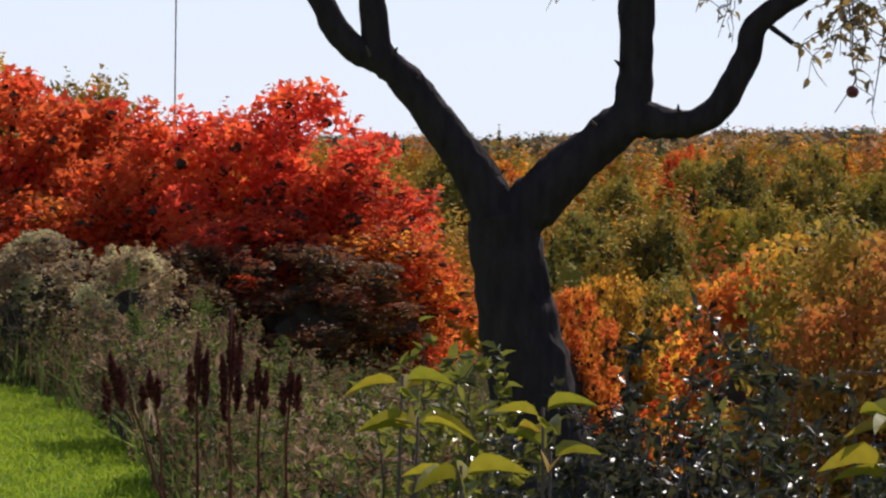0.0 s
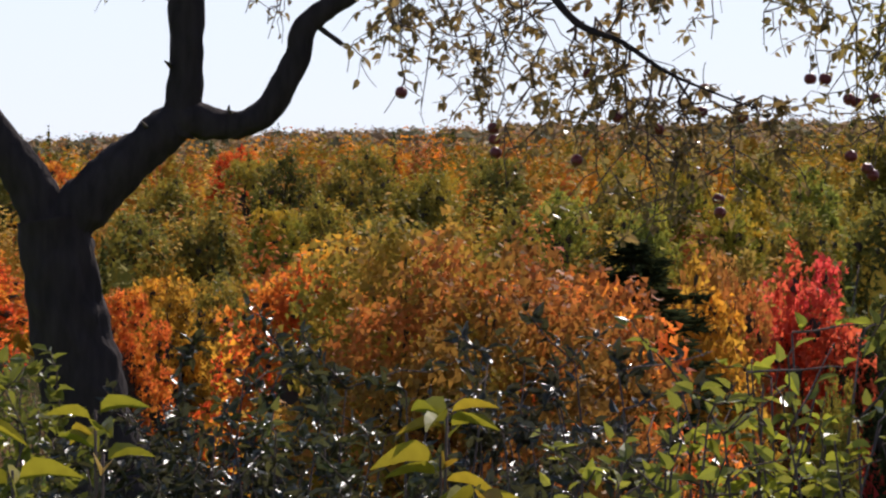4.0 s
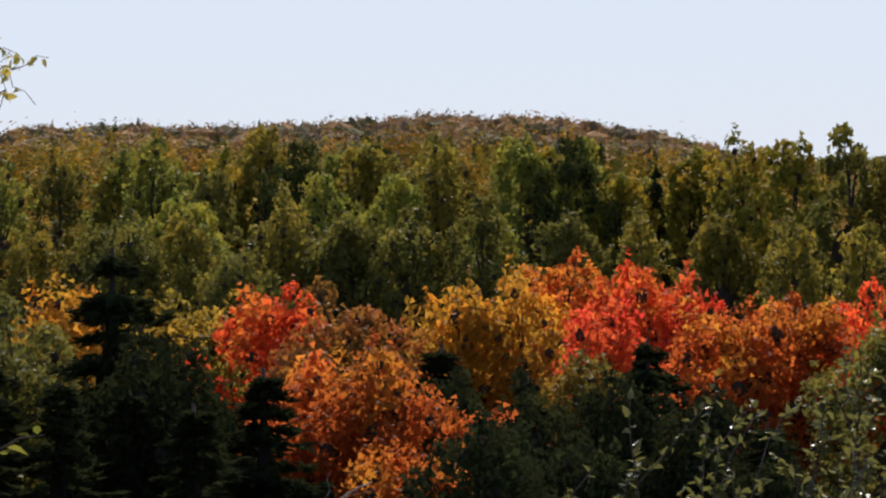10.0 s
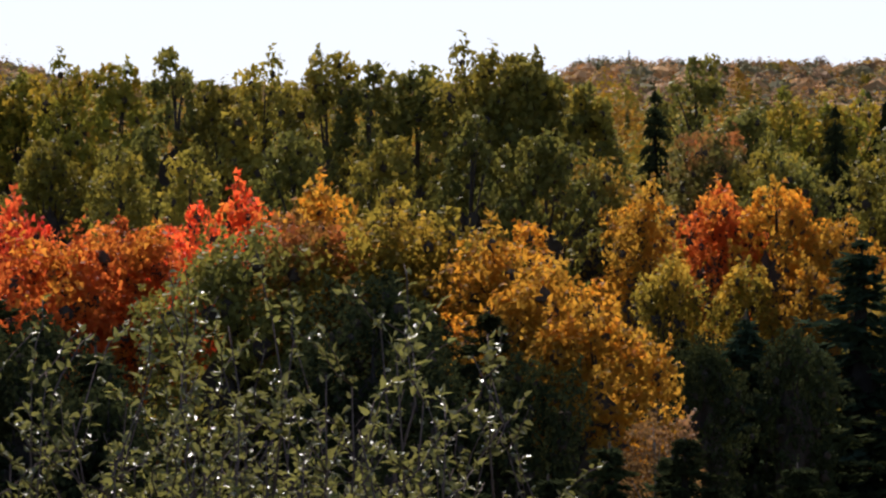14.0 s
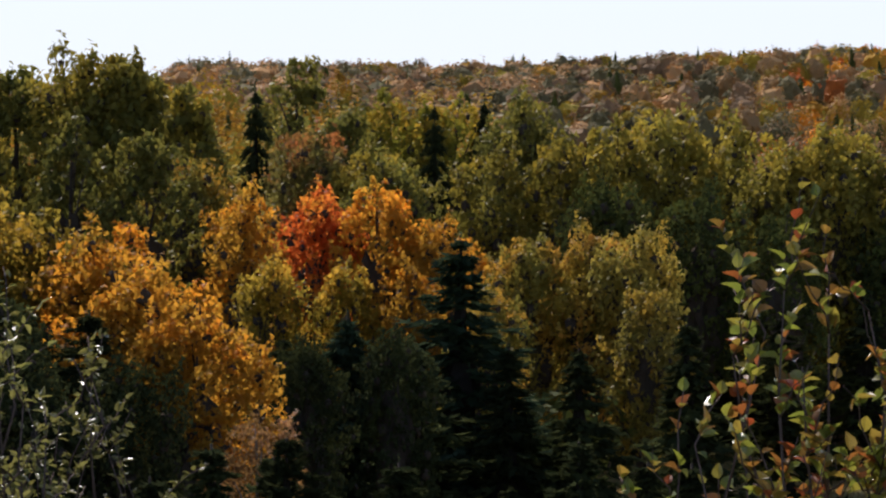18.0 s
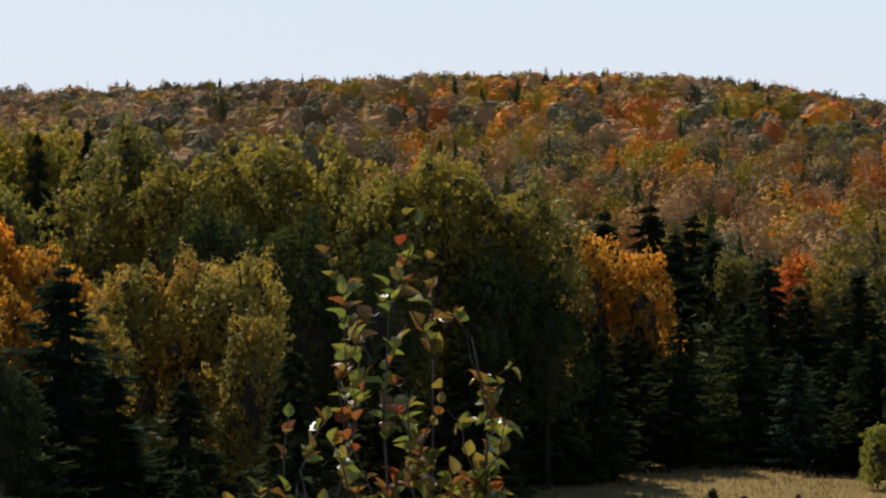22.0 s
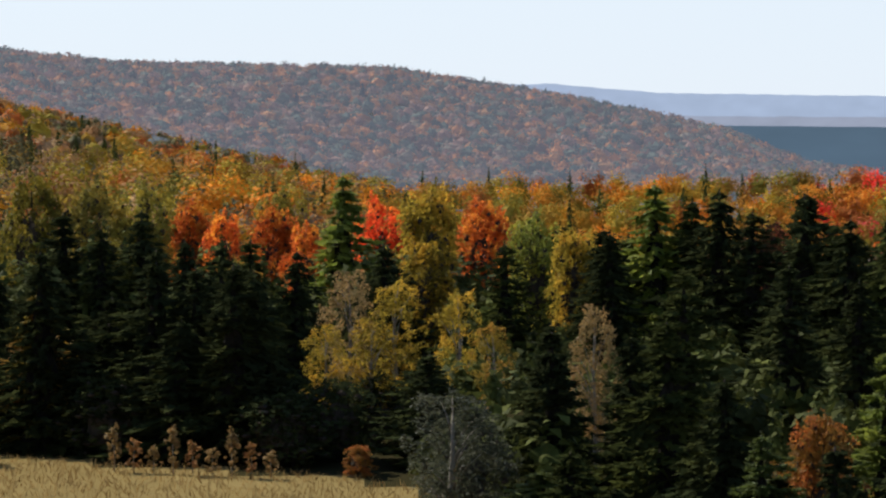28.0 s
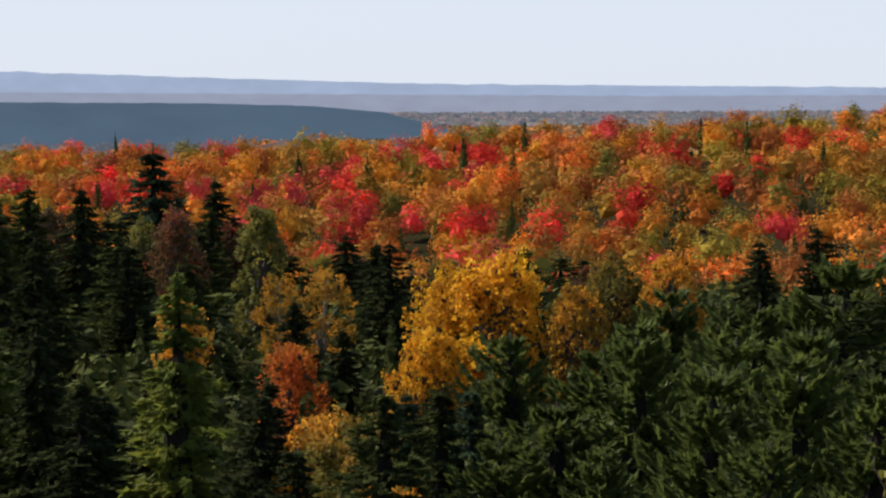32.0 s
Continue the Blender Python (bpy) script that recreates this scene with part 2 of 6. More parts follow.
def cards(rng, centres, size, aspect=0.62, out=None, wild=0.6):
    """Small folded four-cornered leaves at the centres."""
    n = len(centres)
    a, b, c = frames_at(rng, n, out, wild)
    s = (size * rng.uniform(0.6, 1.35, n))[:, None]
    tip, root = centres + a * s * 0.5, centres - a * s * 0.5
    left, right = centres + (b * aspect * 0.5 + c * 0.12) * s, centres + (-b * aspect * 0.5 + c * 0.12) * s
    verts = np.stack([root, left, tip, right], 1).reshape(-1, 3)
    return verts, np.arange(4 * n).reshape(-1, 4)


def darts(rng, centres, size, aspect=0.8, out=None, wild=0.6):
    """Small three-cornered leaves at the centres."""
    n = len(centres)
    a, b, c = frames_at(rng, n, out, wild)
    s = (size * rng.uniform(0.6, 1.35, n))[:, None]
    root = centres - a * s * 0.4
    verts = np.stack([root + b * aspect * 0.5 * s, centres + a * s * 0.6, root - b * aspect * 0.5 * s], 1).reshape(-1, 3)
    return verts, np.arange(3 * n).reshape(-1, 3)


def blob(rng, n, centre, radii, shell=0.55):
    """Points within an ellipsoid, most of them towards its surface."""
    d = rng.normal(size=(n, 3))
    d /= np.linalg.norm(d, axis=1)[:, None]
    r = shell + (1 - shell) * rng.random(n) ** 0.7
    return np.asarray(centre) + d * r[:, None] * np.asarray(radii)


def ball(level):
    bm = bmesh.new()
    bmesh.ops.create_icosphere(bm, subdivisions=level, radius=1)
    hull, sides = np.array([k.co[:] for k in bm.verts]), np.array([[k.index for k in g.verts] for g in bm.faces])
    bm.free()
    return hull, sides


def masses(rng, centres, radii, level=1, low=0.75, high=1.15):
    """Uneven closed lumps: dark hulls that stand for the shade inside a crown."""
    hull, sides = ball(level)
    n = len(centres)
    v = np.asarray(centres)[:, None] + hull[None] * rng.uniform(low, high, (n, len(hull), 1)) * np.asarray(radii).reshape(n, 1, -1)
    return v.reshape(-1, 3), (np.arange(n)[:, None, None] * len(hull) + sides[None]).reshape(-1, 3)


def two_mats(name, v, f, v2, f2, mats):
    """A mesh whose second share of faces carries the second material."""
    me = mesh_from(name, np.concatenate([v, v2]), np.concatenate([f, f2 + len(v)]), mats)
    me.polygons.foreach_set("material_index", np.repeat((0, 1), (len(f), len(f2))))
    me.update()
    return me


# ---- terrain ----
def smooth(v):
    v = np.clip(v, 0, 1)
    return v * v * (3 - 2 * v)


RIDGE_AZ = (-40, -10, 0.7, 7, 11, 16.8, 17.8, 22, 25.5, 27.5, 30, 31.5, 39.4, 40.4, 45, 53, 57, 60.6, 63.6, 67.8, 73)
RIDGE_EL = (0.6, 1.05, 1.10, 1.32, 1.46, 1.55, 1.84, 1.86, 2.06, 2.00, 1.62, 1.25, 1.25, 1.70, 1.56, 1.84, 1.82, 1.33, 0.55, -0.35, -1.3)
HILL_AZ = (55, 60, 62.95, 66, 70.9, 73.4, 76.2, 79)
HILL_EL = (0.9, 1.25, 1.52, 1.20, 1.10, 0.72, 0.18, -0.5)


def ground(x, y):
    """Height of the ground: lawn, slope, valley, wooded ridges and the plain."""
    x, y = np.asarray(x, float), np.asarray(y, float)
    d, az = np.hypot(x, y), np.degrees(np.arctan2(x, y))
    open_side = smooth((az + 1) / 14) * smooth((150 - az) / 30)
    lawn = -13.0 * smooth((d - 34) / 100)
    fall = 0.20
    slope = -np.minimum(fall * np.maximum(d - 3.0, 0) * smooth((d - 1) / 5), 13.0)
    z = lawn + (slope - lawn) * open_side
    far = 700 + 250 * smooth((az - 38) / 10)
    crest = 1.6 + far * np.tan(np.radians(np.interp(az, RIDGE_AZ, RIDGE_EL))) - 8.8
    z = z + (np.maximum(crest, -24) + 13.0) * smooth((d - 165) / (far - 165)) ** 0.85
    rise = np.interp(az, (80, 84, 88, 92, 97), (-0.5, 0.5, 2.0, 4.2, 6.5)) * smooth((d - 290) / 285) * smooth((700 - d) / 100)
    z = z + (rise + np.interp(d, (165, 290, 575, 700, 1000, 1500), (-13, -26, -15.5, -24, -28, -32)) - z) * smooth((az - 68) / 8) * smooth((d - 175) / 60) * smooth((150 - az) / 30)
    top = 1.6 + 1650 * np.tan(np.radians(np.interp(az, HILL_AZ, HILL_EL))) - 10.0
    lift = smooth((az - 52) / 8) * smooth((80 - az) / 3) * smooth((d - 1050) / 600)
    z = z + (np.maximum(top, -24) - z) * lift
    z = z + 0.10 * np.sin(x * 0.21) * np.cos(y * 0.17) * smooth((d - 8) / 30)
    return z


def place(az, d):
    x, y = d * math.sin(radians(az)), d * math.cos(radians(az))
    return x, y, float(ground(x, y))


def meadow_end(az):
    """Distance at which the meadow meets the wood."""
    return np.interp(az, (44, 51, 56.4, 63.5, 70.5, 73), (138, 150, 163, 138, 127, 118))


rad = np.concatenate([np.linspace(0.5, 40, 40), np.geomspace(42, 4950, 150)])
ang = np.radians(np.concatenate([np.linspace(-30, 120, 301), np.linspace(124, 326, 51)]))
gx, gy = rad[:, None] * np.sin(ang)[None], rad[:, None] * np.cos(ang)[None]
gz = ground(gx, gy)
na = len(ang)
gv = np.stack([gx, gy, gz], -1).reshape(-1, 3)
gf = [(i * na + j, i * na + (j + 1) % na, (i + 1) * na + (j + 1) % na, (i + 1) * na + j) for i in range(len(rad) - 1) for j in range(na)]
gf.append(tuple(range(na))[::-1])
ground_mesh = mesh_from("ground", gv, gf, [SOIL_WOOD, SOIL_LAWN, SOIL_MEADOW], True)
for face in ground_mesh.polygons:
    d, az = math.hypot(face.center.x, face.center.y), math.degrees(math.atan2(face.center.x, face.center.y))
    if d < 27 and az < 12 or d < 5 or az > 110:
        face.material_index = 1
    elif 44 < az < 73 and 92 < d < meadow_end(az):
        face.material_index = 2
tagged(new("ground", ground_mesh), "dark leaf-strewn forest ground falling from a hilltop into a valley", "ground", kind="structure")


# ---- tree kinds, ten metres tall, built once and grown in many places ----
def crown_mesh(name, seed, lumps, count, size, wide, low, thin=0.0, stem=None, core=0.27):
    """An uneven domed crown of leaf clumps held by limbs; wide: half width, low: where it begins."""
    rng = np.random.default_rng(seed)
    pts, outs, hearts = [], [], []
    limbs = [tube([(0, 0, -0.6), (0.05, 0.03, 3), (-0.08, 0.05, 6), (0, 0, 9.0)], [0.17, 0.13, 0.08, 0.02], 7)]
    tall = (10 - low) / 2
    turn = rng.uniform(0, 6.28, 3)
    share = rng.uniform(0.15, 0.42, lumps) * wide * (1 if lumps < 60 else 0.74)
    total = (share ** 2).sum()
    for k in range(lumps):
        u = 1 - 1.8 * (k + 0.5) / lumps
        a = 2.4 * k + rng.normal() * 0.35
        side = math.sqrt(max(0, 1 - u * u))
        r = share[k]
        uneven = 1 + 0.28 * math.sin(2 * a + turn[0]) * math.cos(3 * u + turn[1]) + 0.12 * math.sin(5 * a + turn[2])
        grip = min(1.05, uneven * rng.uniform(0.55, 1.0)) - 0.5 * r / wide
        c = np.array((wide * grip * side * math.cos(a), wide * grip * side * math.sin(a), low + tall + tall * (0.78 + 0.22 * grip) * u - 0.75 * r * max(u, 0)))
        hearts.append(c)
        n = int(count * r * r / total)
        q = blob(rng, n, c, (r, r, r * rng.uniform(0.8, 1.25)), 0.4 + thin)
        q[:, 2] = np.where((q[:, 2] < c[2] - 0.4 * r) & (rng.random(n) < 0.6), 2 * c[2] - q[:, 2], q[:, 2])
        pts.append(q)
        outs.append((q - c) / r)
        if k % 3 == 0 and u > -0.3:
            # a leafy shoot that stands out of the clump
            way = np.array((c[0], c[1], 0.9 * wide + (c[2] - low - tall) * 0.5)) / wide + rng.normal(size=3) * 0.25
            way /= np.linalg.norm(way)
            m = max(6, n // 9)
            q = c + way * (r * rng.uniform(0.6, 1.45, m))[:, None] + rng.normal(size=(m, 3)) * 0.10 * r
            pts.append(q)
            outs.append(np.tile(way, (m, 1)))
        z0 = max(0.8, c[2] - 1.4 - 0.6 * np.hypot(c[0], c[1]))
        if k % 5 or lumps > 78:
            continue
        limbs.append(tube([(0, 0, z0), (c[0] * 0.5, c[1] * 0.5, z0 + (c[2] - z0) * 0.6), tuple(c)], [0.055, 0.035, 0.01], 4))
    v, f = darts(rng, np.concatenate(pts), size, 0.85, np.concatenate(outs), 0.7)
    tv, tf = tubes(limbs)
    trunk = mesh_from(name + "_trunk", tv, tf, [stem or BARK_DARK], True)
    if thin > 0:
        return mesh_from(name + "_crown", v, f, [LEAF["moss"]]), trunk
    # dark hulls inside the crown and each clump, put there as shade
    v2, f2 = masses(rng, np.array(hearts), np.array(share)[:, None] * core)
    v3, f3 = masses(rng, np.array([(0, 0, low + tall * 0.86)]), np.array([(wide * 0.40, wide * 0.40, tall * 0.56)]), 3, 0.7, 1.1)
    return two_mats(name + "_crown", v, f, np.concatenate([v2, v3]), np.concatenate([f2, f3 + len(v2)]), [LEAF["moss"], CROWN_SHADE]), trunk


def fir_mesh(name, seed, wide, whorls, droop, size, fine=1.0, lift=0.24, taper=0.70, body=0.34):
    """A conifer: uneven whorls of boughs, each a flat spray of needle tufts that point outward along it."""
    rng = np.random.default_rng(seed)
    pts, ways, sizes = [], [], []
    lean = rng.uniform(0, 6.28, 2)
    for k in range(whorls):
        u = min(max(1 - (1 - (k + 0.5 + rng.normal() * 0.6) / (whorls + 1)) ** 1.2, 0.01), 0.985)
        z = 0.4 + 9.4 * u
        reach = wide * (1 - u) ** taper * rng.uniform(0.76, 1.12) + 0.05
        n = 6 + int(5 * (1 - u))
        for j in range(n):
            a = 2 * math.pi * (j + rng.random() * 0.9) / n
            r = reach * rng.choice((0.65, 0.85, 1.0, 1.0, 1.18)) * (1 + 0.22 * math.sin(a + lean[0]) + 0.15 * math.sin(2 * a + lean[1] + 5 * u))
            m = int((8 + 9 * r / wide) * fine)
            s = np.sqrt(rng.uniform(0.03, 1, m))
            across = rng.uniform(-1, 1, m) * 0.24 * (1.08 - s) * r + rng.normal(size=m) * 0.04
            rise = rng.uniform(-0.32, 0.32) * (1.1 - u)
            out = np.array((math.cos(a), math.sin(a), 0))
            side = np.array((-math.sin(a), math.cos(a), 0))
            pz = z + rise - droop * r * s ** 1.2 + lift * r * s ** 4 - np.abs(across) * 0.35 + rng.normal(size=m) * 0.04
            pts.append(out * (s * r)[:, None] + side * across[:, None] + np.array((0, 0, 1)) * pz[:, None])
            pitch = -droop * 1.2 * s ** 0.2 + lift * 4 * s ** 3
            ways.append(out + side * (across / (0.24 * r + 0.01))[:, None] * 0.7 + np.array((0, 0, 1)) * pitch[:, None])
            sizes.append(np.full(m, size * (0.55 + 0.45 * (1 - u) ** 0.6)))
    pts.append(np.stack([np.zeros(12), np.zeros(12), np.linspace(9.0, 10.0, 12)], 1))
    ways.append(np.column_stack([rng.normal(size=(12, 2)) * 0.4, np.full(12, 0.8)]))
    sizes.append(np.full(12, size * 0.36))
    p, a, s = np.concatenate(pts), np.concatenate(ways), np.concatenate(sizes)
    n = len(p)
    a = a + rng.normal(size=(n, 3)) * 0.40 - np.array((0, 0, 0.18))
    a /= np.linalg.norm(a, axis=1)[:, None]
    b = np.cross(a, rng.normal(size=(n, 3)) * 0.5 + (0, 0, 1.0))
    b /= np.linalg.norm(b, axis=1)[:, None]
    s = (s * rng.uniform(0.6, 1.35, n))[:, None]
    v = np.stack([p - a * s * 0.4 + b * s * 0.26, p + a * s * 0.7, p - a * s * 0.4 - b * s * 0.26], 1).reshape(-1, 3)
    f = np.arange(3 * n).reshape(-1, 3)
    # a dark hull round the stem for the shade between the boughs
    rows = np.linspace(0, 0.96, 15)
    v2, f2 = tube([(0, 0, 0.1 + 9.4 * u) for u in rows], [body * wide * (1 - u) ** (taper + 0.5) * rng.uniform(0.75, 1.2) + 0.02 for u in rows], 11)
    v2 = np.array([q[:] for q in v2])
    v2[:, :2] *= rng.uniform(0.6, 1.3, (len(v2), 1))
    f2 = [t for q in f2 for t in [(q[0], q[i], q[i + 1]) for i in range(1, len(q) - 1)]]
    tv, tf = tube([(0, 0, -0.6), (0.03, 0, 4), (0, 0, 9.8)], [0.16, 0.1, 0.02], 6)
    return two_mats(name + "_boughs", v, f, v2, np.array(f2), [LEAF["spruce"], FIR_SHADE]), mesh_from(name + "_trunk", tv, tf, [BARK_DARK], True)


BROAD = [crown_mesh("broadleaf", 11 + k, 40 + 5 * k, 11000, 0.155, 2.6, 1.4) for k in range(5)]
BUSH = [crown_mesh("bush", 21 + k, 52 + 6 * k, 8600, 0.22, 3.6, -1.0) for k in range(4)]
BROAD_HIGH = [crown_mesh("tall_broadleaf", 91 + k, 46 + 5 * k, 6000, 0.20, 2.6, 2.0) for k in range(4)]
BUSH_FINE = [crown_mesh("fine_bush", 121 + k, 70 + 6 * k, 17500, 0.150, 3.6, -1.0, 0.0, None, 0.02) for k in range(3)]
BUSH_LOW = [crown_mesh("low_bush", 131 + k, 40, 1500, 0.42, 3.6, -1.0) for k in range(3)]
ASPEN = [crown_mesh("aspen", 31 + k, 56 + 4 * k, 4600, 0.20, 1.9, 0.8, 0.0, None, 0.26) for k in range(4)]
THIN = [crown_mesh("thin", 51 + k, 60, 4600, 0.13, 2.0, 1.6, 0.1, BARK_PALE) for k in range(2)]
SPINDLE = [crown_mesh("spindle", 61 + k, 16, 240, 0.8, 2.0, 0.4, 0.1, BARK_PALE) for k in range(2)]
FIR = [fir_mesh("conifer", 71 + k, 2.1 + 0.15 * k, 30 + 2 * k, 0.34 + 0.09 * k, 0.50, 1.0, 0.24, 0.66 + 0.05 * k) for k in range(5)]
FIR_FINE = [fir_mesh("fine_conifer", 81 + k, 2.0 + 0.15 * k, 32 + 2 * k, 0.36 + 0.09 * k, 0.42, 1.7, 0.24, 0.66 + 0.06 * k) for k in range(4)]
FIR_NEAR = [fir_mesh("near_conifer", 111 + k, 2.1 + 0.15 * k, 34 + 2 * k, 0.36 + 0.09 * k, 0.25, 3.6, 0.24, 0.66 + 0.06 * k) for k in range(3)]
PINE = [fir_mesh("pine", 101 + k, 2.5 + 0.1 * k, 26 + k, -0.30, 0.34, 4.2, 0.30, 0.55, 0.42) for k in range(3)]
SAY = {
    "gold": "dull golden", "amber": "amber yellow-orange", "sun": "bright sunny yellow", "ember": "glowing orange", "flame": "red-orange", "scarlet": "bright scarlet",
    "crimson": "pinkish crimson", "cherry": "red and orange", "peach": "pale peach and green", "rust": "rusty brown-red", "russet": "russet and green", "bronze": "bronze", "ochre": "ochre and olive",
    "dusty": "dusty pink-brown", "brown": "dull brown half-bare", "tan": "sparse tan", "yellow": "yellow-green", "lemon": "pale yellow-olive", "lime": "light green",
    "maroon": "shaded dark maroon", "silver": "silvery grey-green", "pine": "sunlit green",
    "olive": "olive green", "moss": "mossy green", "grey": "grey-green", "fir": "deep green", "spruce": "very dark green", "greyfir": "grey-green", "larch": "yellow-green",
}
count_of = {"n": 0}


def grow(kind, kinds, half, az, d, top, wide, tone, crown_name, label, category, slim):
    count_of["n"] += 1
    k = count_of["n"]
    x, y, z = place(az, d)
    high = max(1.2, top - z)
    wide = max(wide, slim * high)
    root = new(kind)
    crown, trunk = kinds[k % len(kinds)]
    root.matrix_basis = pose(x, y, z, 0, 0, 137.5 * k % 360) @ Matrix.Diagonal((wide / 2 / half, wide / 2 / half, high / 10, 1))
    tagged(root, SAY[tone] + " " + label, category, group="trees of the wood")
    part("trunk", trunk, root)
    part(crown_name, crown, root, material=LEAF[tone])
    return root


def broadleaf(az, d, top, wide, tone, slim=0.48):
    if top - place(az, d)[2] < 6.5:
        return grow("small_tree", BUSH, 3.4, az, d, top, wide, tone, "crown", "small broadleaf tree, leafy to the ground", "tree", 0.52)
    return grow("broadleaf_tree", BROAD_HIGH if d > 96 else BROAD, 2.6, az, d, top, wide, tone, "crown", "autumn broadleaf tree on the wooded slope", "tree", slim if d < 96 else 0.85 * slim)


def aspen(az, d, top, wide, tone):
    return grow("aspen_tree", ASPEN, 1.7, az, d, top, wide, tone, "crown", "tall slender aspen in the wood", "tree", 0.28)


def bush(az, d, top, wide, tone):
    return grow("bush", BUSH_FINE if d < 30 and top - place(az, d)[2] > 3 else BUSH, 3.4, az, d, top, wide, tone, "foliage", "dense bush behind the weeds beside the lawn", "bush", 0.6)


def shade_growth(az, d, top, wide, tone):
    return grow("shade_bush", BUSH_LOW, 3.4, az, d, top, wide, tone, "foliage", "undergrowth added for the shade at the foot of the wood", "bush", 0.6)


def thin(az, d, top, wide, tone):
    return grow("birch_tree", THIN, 2.0, az, d, top, wide, tone, "crown", "thin-leaved birch at the edge of the wood", "tree", 0.36)


def spindle(az, d, top, wide, tone):
    return grow("seedling_tree", SPINDLE, 2.0, az, d, top, wide, tone, "foliage", "spindly half-bare seedling tree in the dry meadow", "sapling", 0.3)


def conifer(az, d, top, wide, tone, fine=True, slim=0.0):
    slim = slim or 0.5
    if tone == "pine" and d < 95 and fine:
        return grow("pine_tree", PINE, 2.1, az, d, top, wide, tone, "foliage", "pine with upswept needle boughs on the near slope", "pine", 0.5)
    return grow("conifer_tree", FIR_NEAR if d < 85 else FIR_FINE if d < 130 and fine else FIR, 1.6, az, d, top, wide, tone, "foliage", "pointed conifer with drooping boughs in the wood", "conifer", slim)


# ---- joined far woods ----
def woods(name, seed, az0, az1, d0, d1, area, tris, size, tones, high, label, patch=60.0, fir=0.12, girth=0.82, egg=0.36, vary=0.4, mixed=0.33, hazy=False, deep=0):
    """Far trees, each a crown of clumps; colours run in patches."""
    rng = np.random.default_rng(seed)
    step = math.sqrt(area)
    gx, gy = np.meshgrid(np.arange(-d1, d1, step), np.arange(-d1, d1, step))
    gx[::2] += step / 2
    az, d = np.degrees(np.arctan2(gx, gy)), np.hypot(gx, gy)
    if deep:
        # in uneven belts, one behind the other
        ring = np.repeat(np.arange(d0, d1, deep), 400)
        az = np.tile(np.arange(400.0), len(ring) // 400) + np.repeat(rng.random(len(ring) // 400), 400)
        az = az0 + np.degrees(az * step / ring)
        d = ring + rng.uniform(-0.4, 0.4, len(ring)) * deep
        gx, gy = d * np.sin(np.radians(az)), d * np.cos(np.radians(az))
    inside = (az > az0) & (az < az1) & (d > d0) & (d < d1)
    x, y = gx[inside], gy[inside]
    n = len(x)
    x, y = x + rng.uniform(-0.36, 0.36, n) * step, y + rng.uniform(-0.36, 0.36, n) * step
    z = ground(x, y)
    h = high * rng.uniform(0.7, 1.2, n)
    w = girth * np.sqrt(area) * rng.uniform(0.5, 0.8, n)
    is_fir = rng.random(n) < fir
    w[is_fir] *= 0.55
    pick = 0.5 + 0.5 * np.sin(x / patch + 2 * np.sin(y / patch * 0.7)) * np.cos(y / patch * 1.3) + rng.normal(size=n) * mixed
    idx = np.floor(pick * len(tones)).astype(int) % len(tones)
    base = np.array([TONES[t][0] for t in tones])
    alt = np.array([TONES[t][1] for t in tones])
    u = rng.random((n, 1))
    tint = (base[idx] * u + alt[idx] * (1 - u)) * rng.uniform(1 - vary, 1 + vary, (n, 1))
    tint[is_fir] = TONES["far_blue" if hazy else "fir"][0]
    # clumps over a rounded crown, leaves round each clump
    lumps = 20
    q = rng.normal(size=(n, lumps, 3))
    q /= np.linalg.norm(q, axis=2)[:, :, None]
    q[:, :, 2] = np.where(q[:, :, 2] < -0.45, -q[:, :, 2], q[:, :, 2])
    q *= rng.uniform(0.6, 0.9, (n, lumps, 1))
    which = rng.integers(0, lumps, (n, tris))
    off = rng.normal(size=(n, tris, 3)) * (0.16 if d0 < 425 else 0.085)
    p = np.take_along_axis(q, which[:, :, None], 1) + off
    cone = np.where(is_fir[:, None], np.clip(1.0 - (p[:, :, 2] + 0.4) / 1.4, 0.05, 1), 1.0)
    up = np.where(is_fir, 0.5, egg) * h
    c = np.stack([x[:, None] + p[:, :, 0] * w[:, None] * cone, y[:, None] + p[:, :, 1] * w[:, None] * cone, z[:, None] + h[:, None] * 0.62 + p[:, :, 2] * up[:, None]], -1).reshape(-1, 3)
    m = len(c)
    a, b, _ = frames_at(rng, m, (p + off * 2).reshape(-1, 3) * np.array((1, 1, 1.2)), 0.24)
    s = size * rng.uniform(0.6, 1.3, (m, 1)) * np.repeat(np.where(is_fir, 0.7, 1.0), tris)[:, None]
    v = np.stack([c + a * s * 0.6, c - a * s * 0.3 + b * s * 0.5, c - a * s * 0.3 - b * s * 0.5], 1).reshape(-1, 3)
    f = np.arange(3 * m).reshape(-1, 3)
    # a solid uneven core in each crown, added to block light
    hull, sides = ball(2 if tris >= 55 else 1)
    g = hull[None] * rng.uniform(*((0.24, 0.52) if d0 < 425 else (0.5, 0.88) if hazy else (0.46, 0.80)), (n, len(hull), 1))
    cone = np.where(is_fir[:, None], np.clip(0.9 - (g[:, :, 2] + 0.4) / 1.4, 0.03, 1), 1.0)
    core = np.stack([x[:, None] + g[:, :, 0] * w[:, None] * cone, y[:, None] + g[:, :, 1] * w[:, None] * cone, z[:, None] + h[:, None] * 0.62 + g[:, :, 2] * up[:, None]], -1).reshape(-1, 3)
    f = np.concatenate([f, (3 * m + np.arange(n)[:, None, None] * len(hull) + sides[None]).reshape(-1, 3)])
    v = np.concatenate([v, core])
    full = np.concatenate([np.repeat(tint, 3 * tris, axis=0), np.repeat(tint, len(hull), axis=0)])
    m = len(f)
    me = bpy.data.meshes.new(name)
